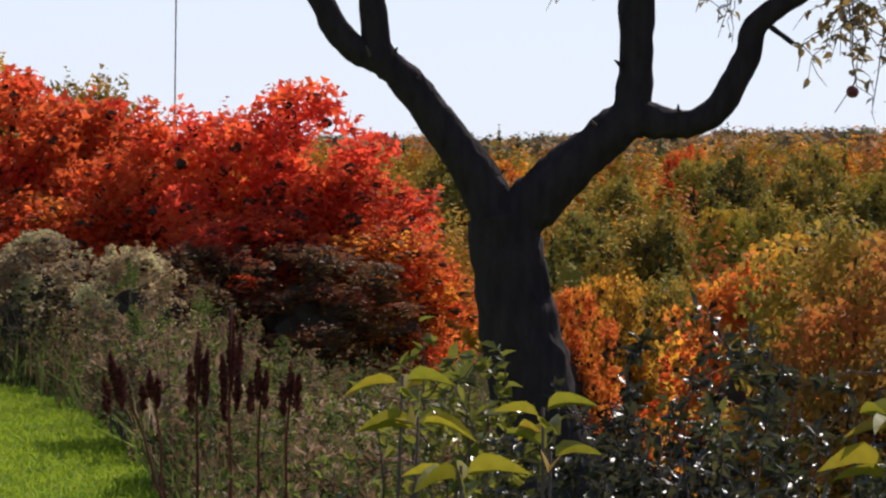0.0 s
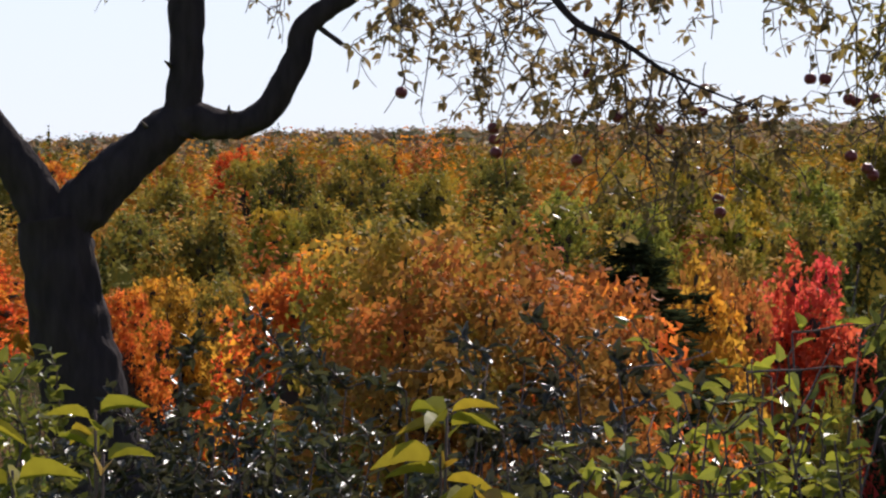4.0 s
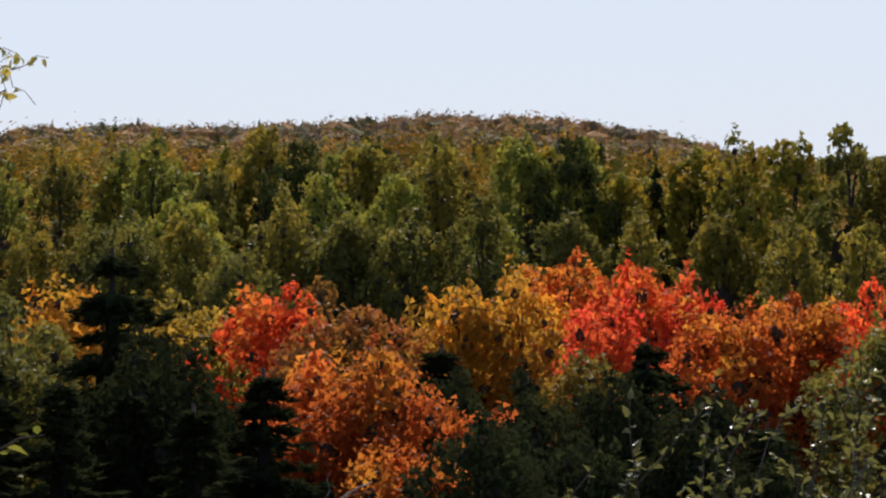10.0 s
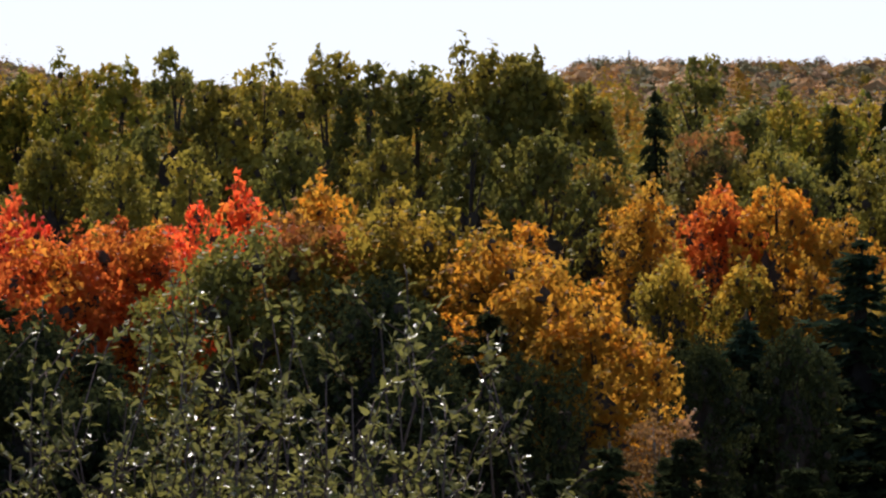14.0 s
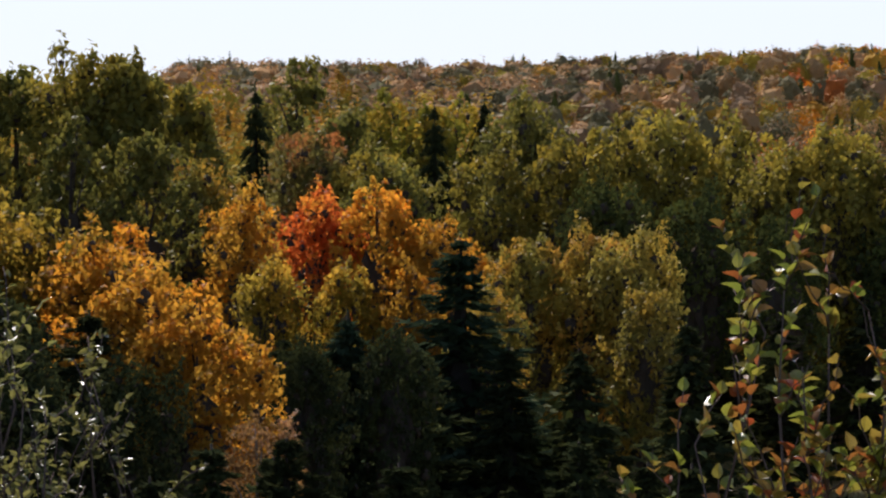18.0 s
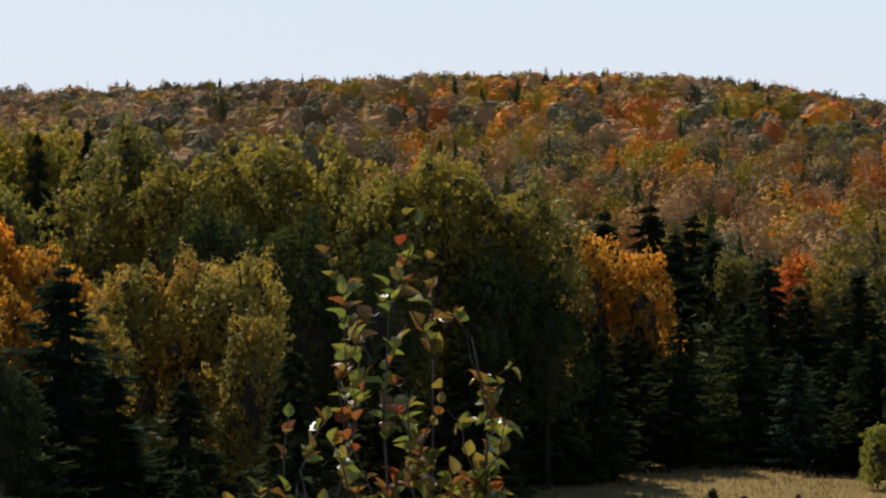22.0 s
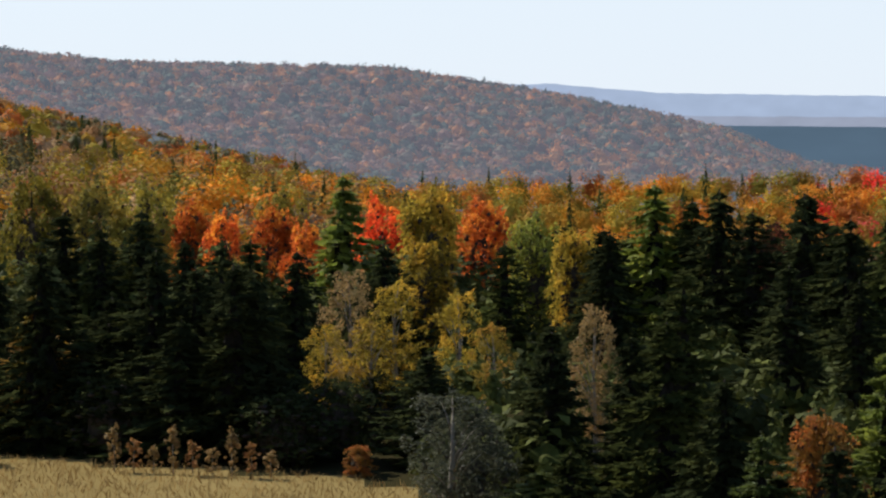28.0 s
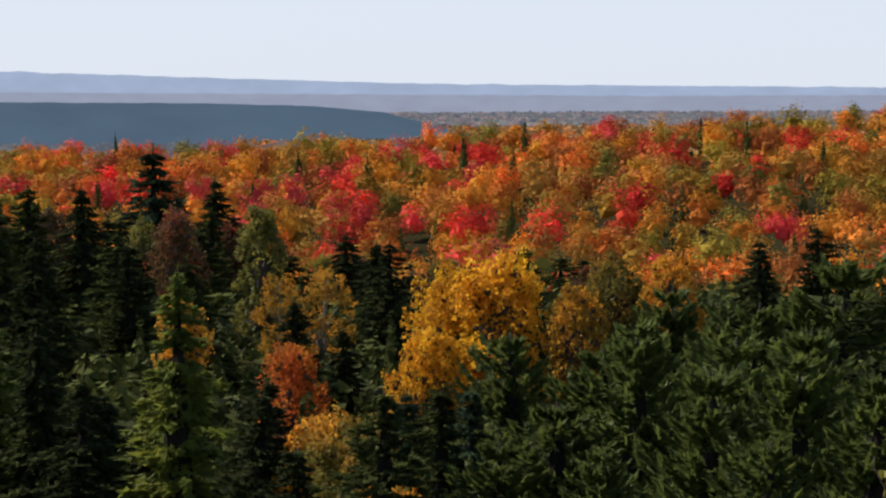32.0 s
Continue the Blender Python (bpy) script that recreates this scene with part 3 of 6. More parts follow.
    me.vertices.add(len(v))
    me.vertices.foreach_set("co", v.ravel())
    me.loops.add(3 * m)
    me.loops.foreach_set("vertex_index", f.ravel())
    me.polygons.add(m)
    me.polygons.foreach_set("loop_start", np.arange(m) * 3)
    me.update(calc_edges=True)
    me.shade_flat()
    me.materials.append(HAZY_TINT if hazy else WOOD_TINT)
    col = me.attributes.new("tint", "FLOAT_COLOR", "POINT")
    col.data.foreach_set("color", np.column_stack([full, np.ones(len(v))]).astype(np.float32).ravel())
    return tagged(new(name, me), label, "forest", kind="stuff")


# far and misty tones: leaf colours with haze painted in
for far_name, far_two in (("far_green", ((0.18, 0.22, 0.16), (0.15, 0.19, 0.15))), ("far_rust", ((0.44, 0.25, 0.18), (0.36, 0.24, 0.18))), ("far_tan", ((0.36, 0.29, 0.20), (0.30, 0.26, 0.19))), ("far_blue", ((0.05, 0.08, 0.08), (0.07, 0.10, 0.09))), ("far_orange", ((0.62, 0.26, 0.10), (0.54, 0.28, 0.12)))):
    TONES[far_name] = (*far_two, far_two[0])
TONES["misty_brown"] = ((0.27, 0.17, 0.09), (0.33, 0.20, 0.10), (0.27, 0.17, 0.09))
TONES["misty_green"] = ((0.17, 0.15, 0.07), (0.21, 0.17, 0.08), (0.17, 0.15, 0.07))
TONES["misty_orange"] = ((0.52, 0.28, 0.11), (0.46, 0.28, 0.12), (0.52, 0.28, 0.11))
VALLEY = ("moss", "olive", "ochre", "olive", "moss", "yellow", "lime", "ochre", "gold", "moss", "bronze")
WARM = ("ochre", "gold", "olive", "bronze", "yellow", "moss", "amber", "ochre", "olive", "rust")
woods("golden_valley_wood", 31, -10, 14, 172, 265, 13, 210, 0.36, WARM, 11, "golden and olive autumn woodland on the valley side", 30, 0.08, 0.9, 0.46)
woods("valley_wood", 1, 14, 46, 172, 265, 13, 210, 0.36, VALLEY, 11, "green and yellow autumn woodland filling the valley side", 40, 0.10, 0.9, 0.46)
woods("golden_upper_wood", 32, -10, 14, 265, 425, 20, 84, 0.58, WARM + ("ember",), 11, "golden and orange woodland rising towards the ridge", 40, 0.08, 0.9, 0.46)
woods("upper_valley_wood", 24, 14, 46, 265, 425, 20, 84, 0.58, VALLEY, 11, "green and yellow autumn woodland rising towards the ridge", 50, 0.10, 0.9, 0.46)
woods("ridge_wood", 2, -12, 48, 480, 715, 40, 50, 0.66, ("misty_green", "misty_green", "misty_orange", "misty_green", "misty_brown", "misty_orange", "misty_brown"), 8, "brown and orange woodland along the ridge", 45, 0.05, 0.95, 0.36, 0.16)
woods("lower_ridge_wood", 21, -12, 26, 420, 490, 30, 80, 0.7, ("moss", "misty_green", "misty_brown", "olive", "bronze", "misty_orange"), 8, "olive and orange woodland below the ridge", 45, 0.07)
woods("hillside_wood", 3, 43, 51, 430, 970, 36, 100, 0.75, ("misty_green", "olive", "misty_green", "misty_brown", "misty_green", "misty_orange", "ochre", "misty_brown", "misty_orange"), 8, "olive and ochre autumn woodland on the hillside", 28, 0.06, 0.9, 0.42, 0.24, 0.36, False, 14)
SHOULDER = ("misty_green", "olive", "misty_orange", "misty_green", "ochre", "misty_green", "misty_orange", "olive", "amber", "misty_brown", "rust")
woods("shoulder_wood", 22, 51, 71, 235, 480, 26, 330, 0.42, SHOULDER, 8, "orange and olive autumn woodland on the hill's shoulder", 26, 0.14, 0.85, 0.42, 0.3, 0.33, False, 11)
woods("upper_shoulder_wood", 27, 51, 71, 480, 970, 36, 110, 0.72, SHOULDER, 8, "olive and ochre autumn woodland high on the hill", 28, 0.07, 0.9, 0.42, 0.26, 0.36, False, 14)
woods("backdrop_far_hill_wood", 4, 57, 80, 1080, 1700, 44, 36, 1.2, ("far_green", "far_rust", "far_green", "far_orange", "far_tan", "far_rust", "far_green", "far_orange"), 8.5, "autumn woodland on a far hill, haze in its colour", 95, 0.05, 1.0, 0.46, 0.35, 0.4, True)
woods("backdrop_hill_foot_wood", 23, 66, 80, 760, 1080, 44, 30, 1.1, ("misty_green", "far_green", "far_blue", "far_green"), 7, "green woodland at the foot of the far hill, haze in its colour", 90, 0.3, 1.25, 0.36, 0.2, 0.3, True)
PLAIN = ("ember", "rust", "olive", "flame", "scarlet", "bronze", "ember", "moss", "crimson", "amber", "ochre", "flame", "rust")
MELLOW = ("ember", "olive", "ochre", "bronze", "moss", "rust", "olive", "gold", "ember", "moss", "amber")
woods("mellow_plain_wood", 33, 66, 79, 265, 590, 24, 330, 0.42, MELLOW, 9, "orange and olive woodland beyond the conifers", 22, 0.10, 1.05, 0.34, 0.3, 0.45, False, 14)
woods("plain_wood", 5, 79, 98, 265, 420, 22, 420, 0.36, PLAIN, 9, "bright red and orange woodland on the plain", 22, 0.07, 1.05, 0.34, 0.3, 0.45, False, 13)
woods("middle_plain_wood", 25, 79, 98, 420, 590, 22, 360, 0.46, PLAIN, 9, "red and orange woodland stretching over the plain", 22, 0.05, 1.1, 0.33, 0.3, 0.45, False, 14)
woods("outer_plain_wood", 6, 79, 98, 640, 1350, 80, 44, 1.4, ("moss", "ember", "misty_orange", "rust", "ochre", "peach", "olive", "crimson"), 9, "olive and orange woodland reaching out over the plain", 60, 0.08, 0.9, 0.42, 0.25, 0.5)
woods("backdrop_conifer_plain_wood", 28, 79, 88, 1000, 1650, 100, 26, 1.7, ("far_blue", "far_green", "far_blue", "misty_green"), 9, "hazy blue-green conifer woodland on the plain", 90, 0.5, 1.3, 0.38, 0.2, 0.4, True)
woods("open_plain_wood", 26, 85, 100, 1350, 2500, 190, 24, 2.4, ("misty_orange", "misty_brown", "peach", "misty_green", "misty_orange"), 9, "haze-dulled orange woodland reaching out to the horizon", 150, 0.06, 1.3, 0.36, 0.2, 0.4)
woods("backdrop_distant_plain_wood", 7, 87, 100, 2500, 4300, 420, 8, 6.0, ("far_green", "far_rust", "far_tan"), 9, "woodland far out on the plain, haze in its colour", 400, 0.1, 1.4, 0.36, 0.2, 0.4, True)
# this filler's dark leaves stand for shade under the slope's trees
woods("slope_thicket", 8, 13, 48, 105, 172, 8, 70, 0.45, ("fir", "spruce", "fir", "fir"), 5, "thicket on the slope, dark for the shade under the trees", 12, 0.3)
woods("field_edge_thicket", 9, 46, 73, 168, 240, 10, 60, 0.55, ("spruce", "fir", "spruce", "spruce"), 7, "dark thicket at the far edge of the meadow", 12, 0.4)
woods("hollow_thicket", 10, 72, 100, 110, 200, 9, 60, 0.5, ("fir", "spruce", "fir", "spruce"), 3.4, "dark thicket of young conifers in the hollow", 12, 0.4)

# lesser trees close the wood below and between the tall ones, dark for shade
r = np.random.default_rng(77)
for k in range(50):
    az, d = 13.5 + 37 * ((k * 0.618) % 1), r.uniform(48, 112)
    top = 1.6 + d * math.tan(radians(r.uniform(-6.6, -4.4)))
    conifer(az, d, top, 3.2, "spruce", False)
for k in range(60):
    az = r.uniform(46.5, 68.5)
    d = float(meadow_end(az)) + r.uniform(4, 24)
    conifer(az, d, -13 + r.uniform(4, 9.5), r.uniform(2.6, 4.5), "spruce", False)
# undergrowth added in dark leaf tones for the shade under the canopy
for k in range(56):
    az = r.uniform(38, 72)
    d = float(meadow_end(az)) + r.uniform(2, 22) if az > 46 else r.uniform(118, 150)
    shade_growth(az, d, -13 + r.uniform(3.0, 7.5 if az < 66 else 4.0), r.uniform(3, 5.5), ("spruce", "fir", "spruce")[k % 3])
for k in range(45):
    az, d = 73.5 + 24 * ((k * 0.618) % 1), r.uniform(62, 115)
    top = max(-13 + 3, 1.6 + d * math.tan(radians(r.uniform(-7.6, -5.3))))
    conifer(az, d, top, 3.4, ("spruce", "fir", "spruce", "spruce", "pine", "spruce")[k % 6], False)

for k in range(46):
    az, d = 73.5 + 18.5 * ((k * 0.618) % 1), r.uniform(174, 206)
    top = 1.6 + d * math.tan(radians(float(np.interp(az, (73, 80, 84, 88, 92), (-2.0, -1.9, -2.3, -3.1, -3.2))) + r.uniform(-0.35, 0.3)))
    if k % 5 in (0, 2):
        broadleaf(az, d, top, 3.5, ("brown", "moss", "maroon", "olive")[k % 4])
    else:
        conifer(az, d, top, 4.2, ("spruce", "fir")[k % 2], True, 0.55)


# ---- the trees: azimuth, distance, height of the top, width, colour ----
bush(-7.36, 26, 1.3, 1.5, "silver")
bush(-5.64, 25, 1.2, 1.0, "silver")
bush(-8.3, 38, 3.2, 2.6, "amber")
bush(-6.7, 37, 3.0, 2.2, "bronze")
bush(-7.9, 31, 2.9, 2.6, "scarlet")
bush(-6.4, 31, 2.65, 2.4, "scarlet")
bush(-5.35, 29.5, 2.3, 1.7, "scarlet")
bush(-4.25, 29, 2.45, 2.0, "scarlet")
bush(-2.75, 28.5, 2.72, 2.3, "cherry")
bush(-3.6, 27.5, 1.5, 2.0, "cherry")
bush(-1.75, 28, 2.0, 1.9, "cherry")
bush(-1.1, 27.2, 1.3, 1.6, "ember")
# two bushes whose dark leaves paint the shade below the red ones
bush(-2.4, 26.6, 0.7, 1.9, "maroon")
bush(-4.6, 26.8, 0.7, 1.6, "maroon")
bush(-0.55, 27.5, 0.75, 1.2, "flame")
bush(-6.9, 29, 1.6, 1.9, "flame")
broadleaf(2.41, 60, 0.0, 1.7, "ember")
broadleaf(3.43, 72, 0.1, 2.1, "amber")
broadleaf(4.34, 70, 0.1, 1.7, "ochre")
broadleaf(4.17, 66, 0.1, 1.6, "ochre")
broadleaf(3.21, 64, 0.1, 1.8, "amber")
bush(5.66, 40, 1.0, 0.7, "ember")
bush(6.30, 42, 1.3, 0.7, "amber")
bush(5.04, 45, -0.3, 1.5, "flame")
bush(7.58, 24, 1.6, 1.3, "bronze")
bush(9.08, 23, 1.3, 1.0, "rust")
bush(10.36, 25, 1.3, 1.0, "rust")
conifer(11.74, 45, 1.3, 1.1, "spruce")
broadleaf(13.86, 62, 1.0, 1.7, "peach", 0.26)
broadleaf(14.83, 60, 1.0, 1.5, "crimson", 0.31)
broadleaf(13.02, 58, 0.9, 1.4, "rust", 0.3)
bush(10.60, 40, 0.9, 1.3, "ember")
broadleaf(12.95, 56, 0.7, 1.6, "amber", 0.3)
conifer(11.99, 50, 0.9, 1.0, "spruce")
broadleaf(15.51, 50, -0.9, 1.0, "olive", 0.16)
conifer(19.33, 70, 1.4, 2.5, "spruce")
broadleaf(16.46, 75, -0.2, 2.6, "moss")
broadleaf(17.63, 80, -0.1, 2.7, "moss")
broadleaf(15.9, 60, -0.5, 1.3, "spruce", 0.3)
broadleaf(20.18, 66, -0.3, 1.8, "spruce")
conifer(22.10, 62, -1.0, 0.9, "spruce")
conifer(17.10, 66, -1.0, 1.8, "spruce")
conifer(18.37, 60, -1.2, 1.4, "spruce")
conifer(20.82, 56, -1.4, 1.4, "spruce")
broadleaf(18.59, 85, 0.5, 0.9, "amber")
broadleaf(20.58, 90, -0.1, 3.0, "gold")
broadleaf(22.45, 86, 0.4, 3.6, "flame")
broadleaf(23.60, 82, 0.3, 2.3, "rust")
broadleaf(22.87, 76, -1.1, 2.5, "ember")
broadleaf(24.34, 74, -0.8, 1.5, "ember")
broadleaf(24.86, 66, -2.8, 1.7, "ember")
broadleaf(20.06, 76, -0.7, 2.2, "spruce")
broadleaf(21.00, 64, -2.3, 1.3, "spruce")
broadleaf(26.02, 64, -1.9, 1.3, "spruce")
broadleaf(25.70, 100, 0.2, 2.8, "amber")
broadleaf(26.86, 101, 0.4, 2.8, "amber")
# very dark trees put where this part of the slope lies in shade
for a, dd, top in ((25.5, 79, -1.7), (27.0, 78, -1.9), (28.5, 79, -1.7), (29.9, 76, -2.6), (26.3, 71, -2.7), (27.9, 71, -2.9), (31.6, 72, -3.2), (39.2, 74, -2.9), (37.4, 74, -2.6), (42.6, 96, -3.9), (44.2, 98, -3.6)):
    broadleaf(a, dd, top, 2.6, "spruce", 0.40)
conifer(25.39, 82, -1.3, 2.3, "spruce")
conifer(26.96, 80, -2.0, 2.5, "spruce")
broadleaf(27.64, 108, 0.9, 1.2, "ember")
broadleaf(28.85, 106, 0.8, 2.5, "flame")
broadleaf(29.90, 104, 0.2, 2.1, "scarlet")
broadleaf(28.33, 98, -0.4, 2.2, "scarlet")
broadleaf(28.12, 92, -1.7, 2.9, "ochre")
conifer(29.17, 82, -1.1, 2.0, "spruce")
broadleaf(30.84, 92, -0.3, 3.5, "ember")
broadleaf(31.99, 94, -0.0, 2.6, "ember")
broadleaf(32.93, 96, 0.1, 2.6, "flame")
broadleaf(30.53, 82, -2.2, 3.2, "spruce")
conifer(31.37, 74, -2.8, 2.4, "spruce")
conifer(21.94, 66, -1.7, 1.6, "spruce")
conifer(19.65, 64, -1.6, 1.8, "spruce")
conifer(29.10, 84, -1.5, 2.6, "spruce")
broadleaf(34.17, 102, 0.7, 1.5, "flame")
broadleaf(35.54, 100, 0.9, 2.8, "amber")
broadleaf(33.95, 86, -0.2, 3.3, "moss")
broadleaf(35.23, 88, 0.3, 3.1, "rust")
broadleaf(36.71, 88, 0.8, 3.6, "gold")
broadleaf(37.87, 87, 0.4, 3.2, "gold")
broadleaf(38.82, 85, 0.1, 3.0, "amber")
broadleaf(39.56, 82, -1.0, 1.8, "amber")
broadleaf(40.56, 80, -2.0, 1.2, "amber")
thin(41.67, 72, -4.2, 1.1, "dusty")
# five dark conifers added in place of the shade below the crowns behind
conifer(41.98, 66, -4.7, 2.3, "spruce")
conifer(40.83, 68, -4.6, 2.1, "spruce")
conifer(59.74, 162, -6.8, 5.1, "spruce")
conifer(60.84, 163, -6.4, 4.8, "spruce")
conifer(61.73, 164, -6.1, 4.8, "spruce")
broadleaf(36.50, 80, -1.1, 3.8, "spruce")
conifer(38.61, 78, -2.2, 2.5, "spruce")
aspen(27.87, 190, 7.4, 3.9, "lime")
aspen(29.96, 190, 6.7, 3.9, "yellow")
aspen(30.90, 185, 7.2, 3.8, "yellow")
aspen(31.85, 182, 7.4, 3.4, "yellow")
aspen(32.85, 175, 7.7, 3.6, "moss")
aspen(33.64, 172, 6.2, 2.9, "olive")
aspen(34.49, 170, 6.9, 3.1, "olive")
aspen(35.60, 168, 7.6, 3.4, "olive")
aspen(36.39, 166, 6.7, 2.8, "moss")
aspen(37.29, 165, 6.9, 3.4, "moss")
aspen(38.24, 163, 7.3, 3.6, "olive")
aspen(39.35, 162, 7.3, 3.6, "olive")
aspen(40.40, 160, 5.4, 3.3, "moss")
aspen(35.02, 150, 3.1, 3.3, "moss")
aspen(33.11, 152, 2.0, 3.7, "olive")
aspen(36.71, 148, 2.8, 3.3, "olive")
aspen(38.29, 148, 3.7, 3.6, "moss")
aspen(39.66, 146, 3.1, 3.2, "moss")
aspen(31.84, 155, 2.1, 3.7, "olive")
aspen(30.58, 160, 2.7, 3.8, "olive")
conifer(41.66, 172, 5.5, 2.1, "spruce", True, 0.20)
broadleaf(42.65, 166, 3.3, 3.4, "russet")
aspen(20.06, 200, 7.4, 2.9, "lime")
aspen(21.10, 190, 5.6, 3.5, "moss")
aspen(22.14, 205, 8.6, 3.4, "olive")
aspen(24.02, 200, 7.7, 3.3, "olive")
aspen(25.28, 195, 7.5, 3.6, "olive")
aspen(26.85, 190, 7.7, 3.5, "lime")
aspen(27.74, 188, 7.4, 3.8, "fir")
aspen(28.64, 190, 5.6, 2.8, "yellow")
conifer(29.32, 190, 5.8, 1.2, "spruce", True, 0.20)
aspen(30.11, 190, 7.0, 4.2, "yellow")
aspen(24.86, 170, 3.0, 3.7, "moss")
aspen(23.71, 168, 2.7, 3.7, "moss")
aspen(22.45, 172, 3.7, 3.8, "olive")
aspen(20.68, 170, 2.7, 3.7, "olive")
aspen(26.12, 168, 3.6, 3.4, "moss")
aspen(27.69, 166, 3.0, 3.3, "moss")
aspen(29.06, 164, 2.7, 3.3, "olive")
aspen(30.42, 162, 2.7, 3.3, "olive")
aspen(31.78, 160, 2.1, 3.2, "moss")
aspen(39.32, 162, 7.2, 3.4, "moss")
aspen(38.54, 164, 6.9, 3.1, "olive")
aspen(40.39, 160, 5.3, 3.0, "olive")
aspen(42.41, 178, 7.4, 4.0, "moss")
aspen(43.35, 174, 4.7, 3.3, "moss")
aspen(44.14, 178, 5.2, 3.4, "yellow")
aspen(44.73, 180, 4.8, 3.1, "yellow")
broadleaf(42.66, 162, 3.3, 3.9, "russet")
broadleaf(43.74, 160, 2.2, 3.0, "olive")
conifer(44.95, 166, 4.5, 1.9, "spruce", True, 0.20)
conifer(45.87, 180, 4.9, 1.7, "spruce", True, 0.20)
broadleaf(46.62, 172, 5.3, 4.2, "moss")
broadleaf(45.33, 182, 5.1, 3.5, "yellow")
broadleaf(40.49, 152, 1.9, 2.9, "ochre")
broadleaf(41.47, 142, 0.3, 4.2, "amber")
broadleaf(42.85, 141, 0.3, 3.4, "ember")
broadleaf(43.89, 140, 0.5, 3.6, "amber")
broadleaf(45.03, 139, -0.9, 2.6, "amber")
broadleaf(44.53, 134, -2.9, 3.7, "amber")
broadleaf(41.96, 134, -2.7, 4.2, "gold")
broadleaf(43.35, 134, -2.9, 4.1, "gold")
broadleaf(44.14, 158, 1.9, 3.0, "moss")
broadleaf(46.12, 152, 2.6, 5.3, "olive")
broadleaf(47.41, 151, 2.8, 4.7, "olive")
broadleaf(48.30, 150, 3.4, 4.7, "olive")
broadleaf(49.29, 154, 4.4, 5.3, "olive")
broadleaf(50.57, 153, 3.8, 4.8, "olive")
broadleaf(51.46, 148, 2.2, 4.4, "olive")
broadleaf(52.44, 150, 3.1, 4.9, "olive")
broadleaf(53.41, 148, 1.4, 4.4, "olive")
# a dark leaf tone paints the shade on these three lower crowns
broadleaf(49.88, 142, 0.4, 4.9, "fir")
broadleaf(48.10, 142, 0.7, 4.7, "fir")
broadleaf(51.36, 138, -0.7, 4.8, "fir")
broadleaf(46.72, 126, -1.4, 3.7, "ochre")
broadleaf(47.81, 126, -1.0, 3.5, "bronze")
broadleaf(48.70, 124, -1.1, 3.2, "lemon")
broadleaf(48.90, 120, -3.3, 2.5, "lemon")
broadleaf(45.92, 118, -3.2, 3.1, "ochre")
conifer(45.43, 108, -1.2, 1.7, "greyfir")
conifer(43.34, 100, -3.5, 2.6, "greyfir")
conifer(46.32, 104, -4.8, 2.7, "spruce")
conifer(44.63, 100, -4.6, 2.6, "spruce")
conifer(42.16, 104, -4.5, 2.7, "spruce")
conifer(47.61, 104, -4.8, 2.9, "spruce")
conifer(49.59, 112, -4.4, 3.1, "spruce")
broadleaf(52.25, 148, 3.3, 4.8, "olive")
broadleaf(54.00, 150, 1.9, 3.3, "moss")
broadleaf(55.08, 170, -1.0, 3.8, "amber")
broadleaf(56.05, 170, -2.0, 3.8, "amber")
# two crowns with shade put into their darker leaf colour
broadleaf(53.33, 146, -1.2, 4.5, "fir")
broadleaf(54.30, 146, -2.5, 3.7, "fir")
conifer(51.28, 130, -5.2, 3.8, "spruce")
conifer(52.84, 140, -4.9, 4.1, "spruce")
conifer(55.28, 150, -5.6, 3.8, "spruce")
conifer(54.21, 148, -6.1, 3.8, "spruce")
conifer(54.16, 152, -6.8, 4.2, "spruce")
conifer(55.75, 156, -6.0, 4.1, "spruce")
conifer(56.74, 158, -5.5, 3.8, "spruce")
conifer(55.36, 190, -0.1, 2.2, "spruce")
conifer(56.20, 186, 0.4, 2.6, "spruce")
conifer(56.65, 182, -1.3, 2.2, "spruce")
conifer(56.99, 184, -0.3, 2.2, "spruce")
conifer(57.36, 180, -1.5, 2.2, "spruce")
broadleaf(57.74, 178, -2.4, 2.5, "moss")
conifer(58.33, 172, -2.6, 3.0, "spruce")
broadleaf(58.92, 176, -2.2, 2.7, "ember")
broadleaf(59.47, 172, -2.3, 3.3, "ochre")
conifer(60.01, 168, -3.1, 2.6, "spruce")
broadleaf(60.70, 172, -2.3, 3.0, "moss")
conifer(61.19, 165, -3.6, 2.9, "spruce")
broadleaf(61.88, 172, -2.3, 3.3, "moss")
conifer(62.51, 172, -0.8, 3.3, "spruce")
conifer(57.98, 160, -5.1, 3.3, "fir")
conifer(58.87, 156, -7.1, 3.5, "greyfir")
conifer(60.01, 158, -7.7, 3.8, "spruce")
conifer(61.09, 158, -7.2, 3.8, "spruce")
broadleaf(60.35, 146, -9.7, 2.1, "lime")
conifer(65.01, 172, -3.0, 2.6, "spruce")
conifer(65.69, 170, -3.9, 2.2, "spruce")
conifer(66.43, 172, -2.9, 2.9, "spruce")
conifer(67.22, 165, -4.4, 2.8, "spruce")
conifer(67.90, 162, -4.6, 2.4, "spruce")
conifer(68.43, 164, -4.3, 2.4, "fir")
conifer(69.28, 162, -4.9, 2.4, "spruce")
broadleaf(64.44, 190, -1.0, 3.9, "olive")
broadleaf(65.54, 190, -1.4, 4.2, "lemon")
broadleaf(66.54, 190, -1.7, 3.9, "olive")
broadleaf(67.33, 195, -2.9, 3.3, "ember")
broadleaf(67.96, 190, -3.5, 3.2, "ember")
broadleaf(68.22, 176, -5.8, 2.6, "lemon")
broadleaf(68.97, 200, -2.3, 3.3, "olive")
broadleaf(68.86, 196, -3.3, 2.9, "ember")
broadleaf(69.44, 185, -4.1, 2.1, "ember")
